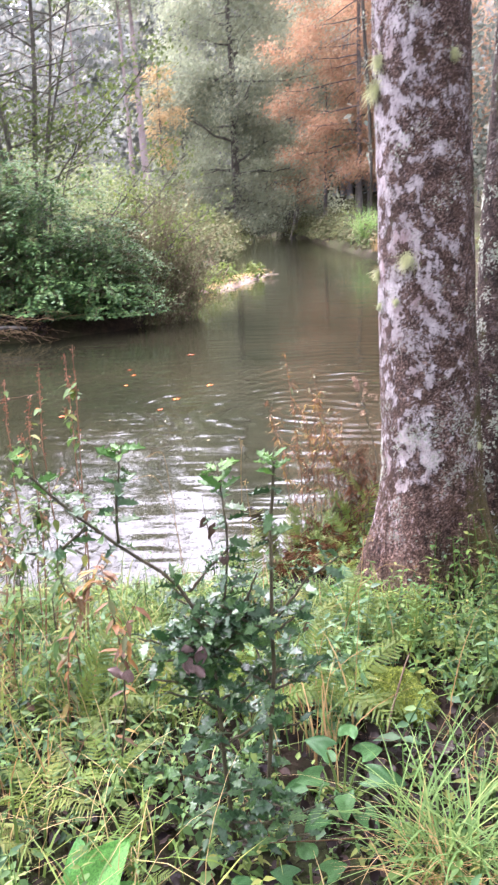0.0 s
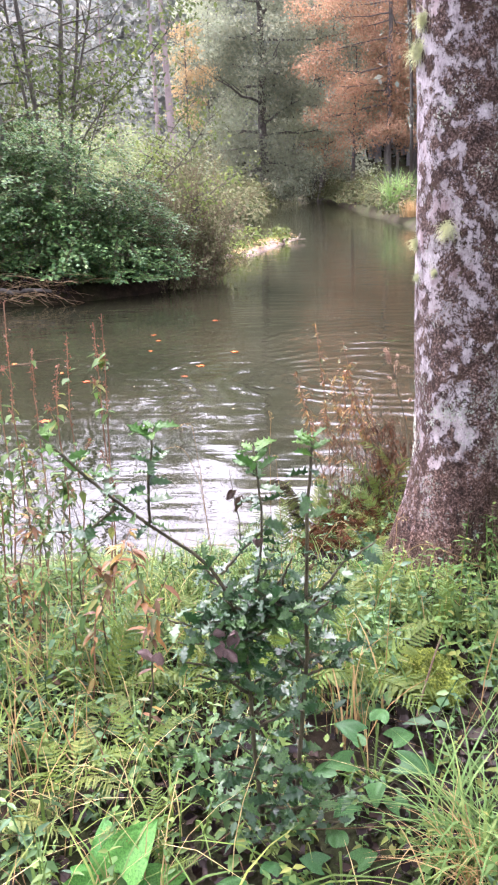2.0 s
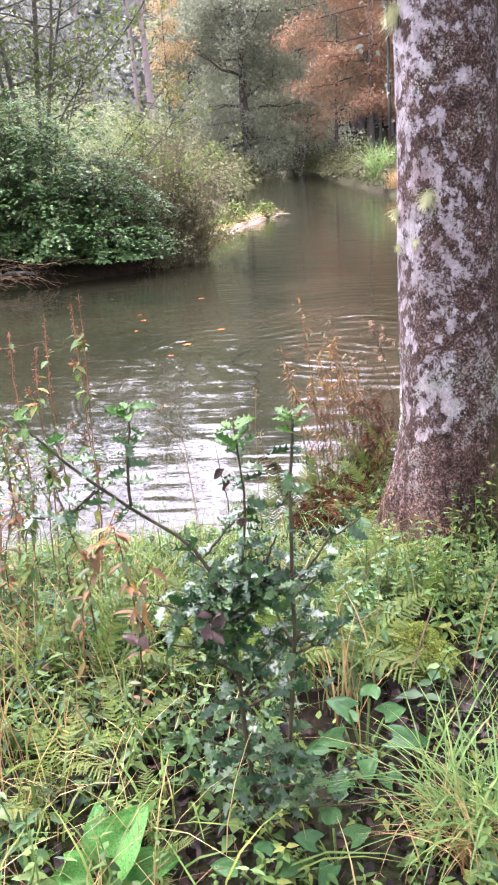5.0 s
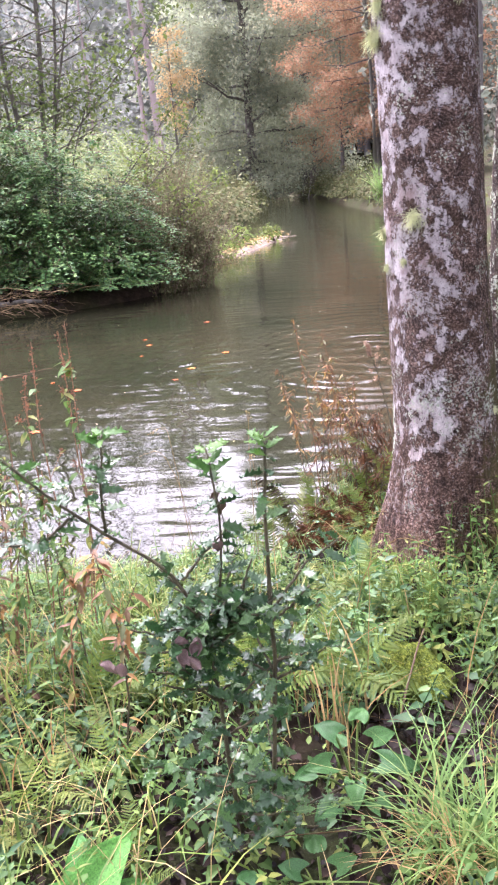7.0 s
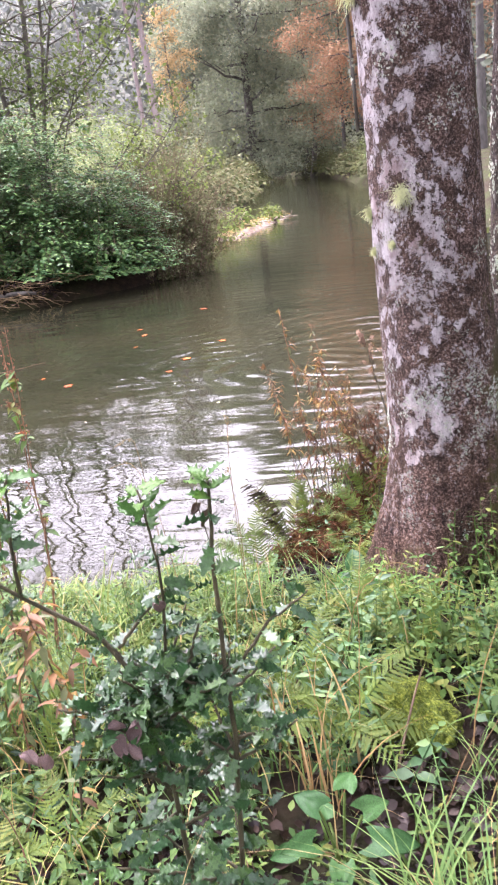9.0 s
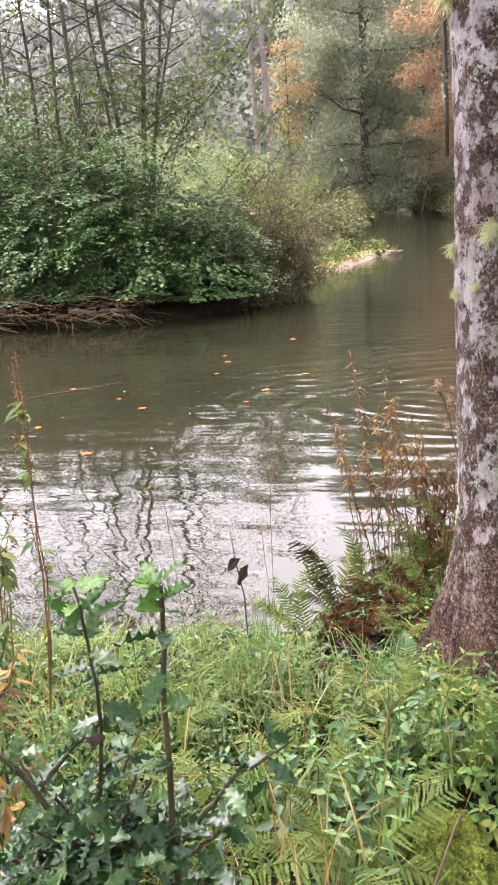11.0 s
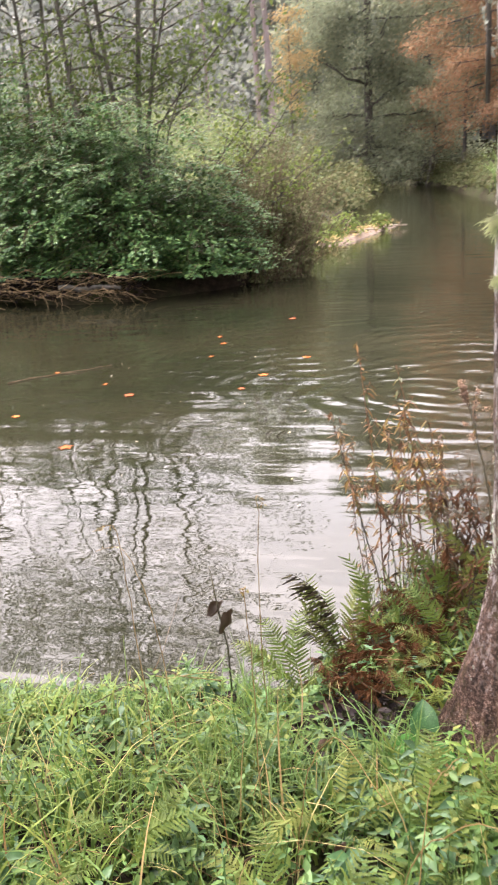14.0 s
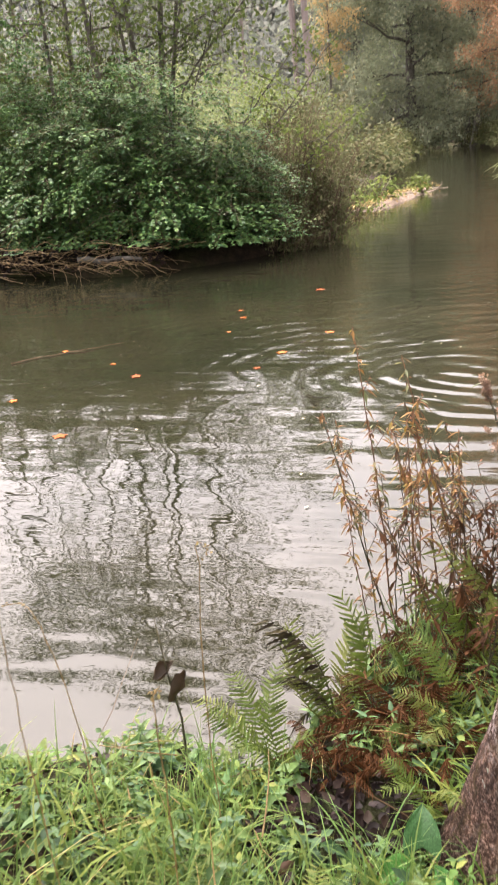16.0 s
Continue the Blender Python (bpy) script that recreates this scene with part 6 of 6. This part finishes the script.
WILLOWHERB = "tall dry willowherb with yellow and brown leaves"
for i, pts in enumerate(([(0.24, 4.72, 0.2), (0.205, 4.72, 0.60), (0.179, 4.7, 0.886), (0.133, 4.7, 1.25)], [(0.23, 4.68, 0.2), (0.13, 4.68, 0.576), (0.0, 4.68, 0.99)], [(0.40, 4.75, 0.2), (0.337, 4.72, 0.76), (0.27, 4.7, 1.15)],
                         [(0.45, 4.8, 0.2), (0.42, 4.78, 0.6), (0.30, 4.75, 1.0)], [(0.33, 4.7, 0.2), (0.28, 4.7, 0.55), (0.26, 4.66, 0.95)], [(0.50, 4.9, 0.2), (0.44, 4.9, 0.6), (0.38, 4.9, 0.9)], [(0.30, 4.85, 0.2), (0.27, 4.9, 0.6), (0.22, 4.9, 0.85)])):
    weed("willowherb", pts, 95, 0.045, G_AUTUMN, 60, G_SEED, B_RED if i % 2 == 0 else B_STEM, WILLOWHERB, 800 + i, 0.0032, 5, 0.12)
for i in range(9):
    r8 = np.random.default_rng(811 + i)
    x, y, h = r8.uniform(0.16, 0.60), r8.uniform(4.5, 5.0), r8.uniform(0.72, 1.08)
    weed("willowherb", [(x, y, 0.2), (x - 0.04 + r8.normal(0, 0.03), y, h * 0.55), (x - 0.10 + r8.normal(0, 0.06), y + r8.normal(0, 0.05), h)], 60, 0.042, G_AUTUMN, 60, G_PALE if i % 3 == 0 else G_SEED, B_RED if i % 2 else B_STEM, WILLOWHERB, 1600 + i, 0.0024, 5, 0.2)
# brown umbel leaning out by the trunk
weed("dead_umbel", [(0.66, 4.3, 0.35), (0.62, 4.5, 0.72), (0.56, 4.62, 0.95), (0.52, 4.65, 1.08)], 8, 0.04, G_AUTUMN, 900, G_PALE, B_STEM, "dead umbel with a pale brown fluffy seed head", 820, 0.004, 12, 0.3, 0.86)
for i in range(26):
    r8 = np.random.default_rng(830 + i)
    x, y = r8.uniform(0.22, 0.72), r8.uniform(4.25, 5.05)
    weed("withered_stalk", [(x, y, 0.2), (x + r8.normal(0, 0.05), y + r8.normal(0, 0.05), 0.45), (x + r8.normal(0, 0.1), y + r8.normal(0, 0.08), r8.uniform(0.55, 0.8))], 40, 0.05, G_FERNB, 20, G_SEED, B_STEM, "withered dark brown stalk hung with dead leaves", 850 + i, 0.0025, 3, 0.05)
# reddish spikes on the side away from the tree
SPIKES = [(-0.915, 3.0, 1.60), (-0.605, 3.0, 1.57), (-0.64, 3.05, 1.50), (-0.731, 3.0, 1.51), (-0.84, 2.95, 1.45), (-1.0, 3.05, 1.52), (-0.96, 2.85, 1.40), (-1.12, 3.0, 1.55), (-0.80, 3.1, 1.36)]
for i, (x, y, z) in enumerate(SPIKES):
    weed("seed_spike", [(x - 0.02, y - 0.05, 0.4), (x + 0.02, y - 0.02, 0.8), (x, y, 1.15), (x + 0.01, y, z)], 16, 0.05, G_LIME, 170, G_SEED, B_RED, "tall weed with reddish-brown seed spikes", 870 + i, 0.003, 2, 0.08, 0.68, LEAF, -0.5)
for i in range(26):
    r8 = np.random.default_rng(900 + i)
    y = r8.uniform(2.2, 3.7)
    x = 0.26 - 0.55 * (y - 1.2) - r8.uniform(0.0, 0.75)
    h = r8.uniform(0.70, 1.12)
    weed("leafy_weed", [(x, y, 0.4), (x + r8.normal(0, 0.04), y, 0.4 + (h - 0.4) * 0.5), (x + r8.normal(0, 0.07), y + r8.normal(0, 0.05), h)], 64, 0.055, G_LIME if i % 5 else G_AUTUMN, 14, G_SEED, B_RED if i % 2 else B_STEM, "leafy weed with long yellowing leaves", 930 + i, 0.003, 4, 0.10, 0.7, LANCE, -0.5)
# long single grass stalks
for i, (x, y, dx, dy, h) in enumerate(((-0.28, 3.3, -0.14, 0.1, 0.62), (0.02, 3.2, -0.05, 0.1, 0.55), (0.36, 2.5, 0.10, 0.25, 0.50), (-0.30, 3.55, -0.2, 0.1, 0.45), (0.30, 2.9, 0.3, -0.2, 0.42), (-0.05, 3.6, 0.0, 0.1, 0.6), (0.10, 3.1, 0.18, -0.2, 0.40), (-0.4, 2.2, 0.35, 0.15, 0.40))):
    weed("grass_stalk", [(x, y, 0.4), (x + dx * 0.3, y + dy * 0.3, 0.42 + h * 0.6), (x + dx * 0.7, y + dy * 0.7, 0.42 + h), (x + dx * 1.3, y + dy * 1.3, 0.42 + h * 0.9)], 0, 0.05, G_STRAW, 10, G_STRAW, G_STRAW, "single long pale grass stalk", 990 + i, 0.0009, 0)


# ---- tree details ----
def beard(theta, z, size, seed, label="tuft of pale green beard lichen"):
    rng = np.random.default_rng(seed)
    p, nr = bark_point(radians(theta), z)
    n = 300
    d = nr[None] * rng.uniform(0.1, 0.7, (n, 1)) + rng.normal(0, 0.5, (n, 3)) + np.array([0, 0, -0.45])
    d /= np.linalg.norm(d, axis=1)[:, None]
    b = Buf()
    for i in range(n):
        q = np.linspace(0, 1, 5)[:, None]
        root = rng.normal(0, 0.18 * size, 3) * [1, 0.3, 1]
        b.tube(root + q * d[i] * size * rng.uniform(0.3, 0.95) + np.array([0, 0, -0.35 * size]) * q ** 2 + wob(5, size * 0.15, rng) * q, [0.0013, 0.0010, 0.0008, 0.0007, 0.0004], 3, False)
    ob = part("beard_lichen", b, M_BEARD, main_tree, label)
    ob.location = p - np.array(T1[0])


for i, (th, z, s) in enumerate(((240, 1.785, 0.05), (196, 2.45, 0.055), (184, 1.72, 0.03), (188, 1.58, 0.018), (223, 1.61, 0.018), (205, 2.55, 0.04), (300, 2.55, 0.03), (330, 0.98, 0.02))):
    beard(th, z, s, 1100 + i)


def hanging_branch():
    """A dead lichened branch that hangs beside the trunk."""
    top = empty("dead_branch", (0.538, 3.86, 1.99), "thin dead branch with lichen hanging beside the trunk", "branch")
    rng = np.random.default_rng(12)
    k = np.linspace(0, 1, 16)
    line = np.stack([0.006 * np.sin(k * 14) - 0.10 * k, 0.02 * k, 2.6 * k], 1)
    part("stem", Buf().tube(line, 0.006 + 0.006 * k, 7), B_GREY, top)
    for z, ln, a in ((0.55, 0.12, 2.8), (0.95, 0.15, 3.3), (1.4, 0.2, 0.4), (0.25, 0.05, 3.0)):
        part("twig", Buf().tube([(-0.038 * z, 0, z), (-0.038 * z + ln * 0.5 * math.cos(a), ln * 0.5 * math.sin(a), z + 0.02)], [0.004, 0.002], 5), B_GREY, top)
    n = 320
    z = rng.choice([0.22, 0.5, 0.58, 0.72, 0.98, 1.2], n) + rng.normal(0, 0.03, n)
    p = np.stack([rng.normal(0, 0.008, n) - 0.038 * z, rng.normal(0, 0.008, n), z], 1)
    part("lichen", strew(Buf(), BLADE4, p, turns(n, 1.2, rng), rng.uniform(0.006, 0.018, n)), M_CRUST, top, "pale grey-green lichen", "stuff", False)
    # joins the tree high above
    q = np.linspace(0, 1, 8)[:, None]
    part("bough", Buf().tube(np.array([-0.10, 0.02, 2.58]) + q * np.array([0.24, -0.1, 0.25]), 0.013 + 0.012 * q[:, 0], 7), B_GREY, top)


hanging_branch()


# ---- water: fallen leaves, flecks, sand bar ----
FALLEN = [(-1.42, 12.56, 0.13), (-1.94, 10.99, 0.10), (-0.87, 10.23, 0.11), (-1.24, 9.43, 0.12), (-2.35, 8.61, 0.12), (-2.24, 7.07, 0.12), (-2.67, 9.07, 0.07), (-1.3, 8.9, 0.08), (-1.98, 10.3, 0.07), (-3.1, 7.9, 0.09), (-2.1, 11.4, 0.08), (-3.4, 9.6, 0.09)]
STAR = ([(0, 0.5, 0.012)] + [(math.sin(a) * r, 0.5 + math.cos(a) * r, 0.004 + 0.02 * (i % 2)) for i, (a, r) in enumerate((k * math.pi / 5, 0.55 if k % 2 == 0 else 0.26) for k in range(10))], [(0, i, i % 10 + 1) for i in range(1, 11)])
star_mesh = Buf().add(*STAR).mesh("floating_leaf", G_FLOAT, False)
for i, (x, y, s) in enumerate(FALLEN):
    ob = tagged(new("floating_leaf", star_mesh), "orange fallen leaf floating on the river", "leaf", "floating leaves")
    ob.matrix_world = pose(x, y, 0.004, 0, 0, i * 77) @ Matrix.Diagonal((s, s * 0.9, s, 1))
n = 170
fx = np.concatenate([rg.uniform(-3.5, 1.0, 40), rg.normal(0.4, 0.6, 90)])
fy = np.concatenate([rg.uniform(6, 14, 40), rg.normal(14, 3.5, 90)])
ok = ~inside(fx, fy, near_poly) & ~inside(fx, fy, left_poly) & (fy > 6)
fp = np.stack([fx, fy, 0 * fx + 0.006], 1)[ok]
tagged(part("floating_flecks", strew(Buf(), BLADE4, fp, turns(len(fp), 0.05, rg), rg.uniform(0.012, 0.035, len(fp))), G_FLECK, None, "", "stuff", False), "small pale leaves and flecks adrift on the river", "flecks")


def floating_stick():
    q = np.linspace(0, 1, 9)[:, None]
    rng = np.random.default_rng(15)
    line = np.array([-3.73, 9.13, 0.008]) + q * np.array([0.78, 0.71, 0.0]) + wob(9, 0.022, rng) * [1, 1, 0.1]
    top = empty("floating_stick", line[0], "thin bare stick drifting on the river", "stick")
    part("stem", Buf().tube(line - line[0], 0.006 * (1 - 0.6 * q[:, 0]), 6), B_TWIG, top)
    part("twig", Buf().tube(line[4] - line[0] + np.linspace(0, 1, 4)[:, None] * np.array([0.16, 0.05, 0.0]), 0.003, 5), B_TWIG, top)


floating_stick()


def sand_bar():
    M_BAR = Mat("pale_silt_and_twigs", 0.9, 0.3)
    M_BAR.colour(M_BAR.ramp(M_BAR.noise(9, 7, 0.8), [(0.3, (0.08, 0.055, 0.04)), (0.55, (0.22, 0.165, 0.125)), (0.75, (0.36, 0.30, 0.25))]))
    M_BAR.bump(M_BAR.noise(25, 5), 1.0, 0.05)
    gx, gy = np.meshgrid(np.linspace(-2.6, -0.7, 40), np.linspace(23.2, 31.5, 60))
    mid = -2.45 + 1.35 * np.clip((gy - 23) / 7.5, 0, 1)
    h = 0.16 * np.exp(-((gx - mid) / 0.42) ** 2) * np.clip((gy - 22.8) / 2, 0, 1) * np.clip((31.3 - gy) / 1.5, 0, 1) - 0.06 + 0.05 * np.sin(gx * 9 + gy * 5) * np.sin(gy * 6.1)
    nx = 40
    a = (np.arange(59)[:, None] * nx + np.arange(39)[None]).ravel()
    b = Buf().add(np.stack([gx, gy, h], -1), [(i, i + 1, i + nx + 1, i + nx) for i in a])
    tagged(part("sand_bar", b, M_BAR.m), "low pale silt bar with washed-up twigs", "bank", "", "structure")
    rng = np.random.default_rng(66)
    wood = [((-1.5, 28.5, 0.10), (-0.45, 29.0, 0.14), 0.035), ((-0.75, 28.9, 0.05), (-0.62, 28.8, 0.34), 0.022), ((-2.3, 25.5, 0.1), (-1.3, 26.8, 0.18), 0.03), ((-2.0, 26.4, 0.05), (-1.85, 26.3, 0.62), 0.03), ((-1.9, 27.6, 0.1), (-1.1, 27.8, 0.1), 0.03)]
    for p, q, r in wood:
        t = np.linspace(0, 1, 7)[:, None]
        tagged(part("driftwood", Buf().tube(np.array(p) + t * (np.array(q) - np.array(p)) + wob(7, 0.02, rng), r * (1 - 0.5 * t[:, 0]), 6), B_DEAD), "bleached driftwood stick on the silt bar", "driftwood", "driftwood")
    n = 500
    f = rng.uniform(0, 1, n)
    p = np.stack([-2.45 + 1.35 * f + rng.normal(0, 0.2, n), 23.3 + 7.2 * f, 0.1 + rng.uniform(0, 0.08, n)], 1)
    tagged(part("washed_up_leaves", strew(Buf(), LEAF, p, turns(n, 0.5, rng), rng.uniform(0.06, 0.16, n)), G_STRAW, None, "", "stuff", False), "dry leaves and stalks washed up on the silt bar", "leaf litter")
    for x, y, s in ((-2.0, 26.0, 0.45), (-1.25, 28.6, 0.35), (-2.35, 24.6, 0.4)):
        ob = bush("bar_plant", (x, y), (s, s, s * 1.5), L_BRIGHT, 260, 0.13, "yellow-green plant growing on the silt bar", int(1300 + s * 100 + y), canes=8)
        ob.location.z = 0.02


sand_bar()


# ---- debris and details of the opposite bank ----
def debris():
    rng = np.random.default_rng(91)
    top = empty("brushwood_pile", (-5.6, 14.55, 0.15), "tangle of dead branches and roots washed against the bank", "brushwood", "", "stuff")
    b = Buf()
    for _ in range(230):
        x, y, z = rng.uniform(-2.3, 1.2), rng.normal(0, 0.25), abs(rng.normal(0.16, 0.12))
        a, ln = rng.normal(0, 0.8), rng.uniform(0.25, 0.9)
        q = np.linspace(0, 1, 5)[:, None]
        b.tube(np.array([x, y, z]) + q * np.array([math.cos(a) * ln, math.sin(a) * ln * 0.5, rng.normal(-0.05, 0.14)]) + wob(5, 0.03, rng) * q, rng.uniform(0.003, 0.010) * (1 - 0.6 * q[:, 0]), 4, False)
    part("branches", b, B_BRUSH, top, "", "stuff")
    t = np.linspace(0, 1, 7)[:, None]
    tagged(part("log", Buf().tube(np.array([-5.5, 14.3, 0.30]) + t * np.array([1.0, 0.1, -0.1]) + wob(7, 0.03, rng), 0.045 * (1 - 0.35 * t[:, 0]), 8), B_GREY), "bleached log lying across the brushwood", "log")
    n = 1400
    p = np.stack([rng.uniform(-8, -4.2, n), rng.normal(14.75, 0.25, n), rng.uniform(0.1, 0.5, n)], 1)
    tagged(part("bank_litter", strew(Buf(), DEADLEAF, p, turns(n, 0.6, rng), rng.uniform(0.05, 0.1, n)), G_LITTER, None, "", "stuff", False), "brown dead leaves lodged along the opposite bank", "leaf litter")
    # single long bramble canes hanging in front of the thicket
    for i, (x, y, z0, z1) in enumerate(((-4.9, 14.75, 2.0, 0.35), (-5.5, 14.8, 1.9, 0.5), (-6.3, 14.8, 2.2, 0.6))):
        q = np.linspace(0, 1, 10)[:, None]
        tp = empty("bramble_cane", (x, y, z1), "long pale bramble cane hanging in front of the thicket", "cane")
        line = np.array([-0.35, 0.3, z0 - z1]) * (1 - q) ** 0.6 * [1, 1, 0] + np.array([0, 0, z0 - z1]) * (1 - q)
        part("stem", Buf().tube(line, 0.008, 4), G_HERB, tp)
        k = 40
        f = rng.integers(0, 10, k)
        part("foliage", strew(Buf(), LEAF, line[f] + rng.normal(0, 0.05, (k, 3)), turns(k, 0.6, rng), rng.uniform(0.05, 0.09, k)), L_BRIGHT, tp, "", "stuff", False)


debris()
tuft("sedge_clump", (3.95, 44.5), 300, 2.5, "green", "large arching green sedge clump on the far bank", 1500, (0.35, 1.05), 0.32)
tuft("sedge_clump", (4.15, 38.5), 220, 1.1, "straw", "dry tan sedge clump on the far bank", 1501, (0.35, 1.0), 0.3)
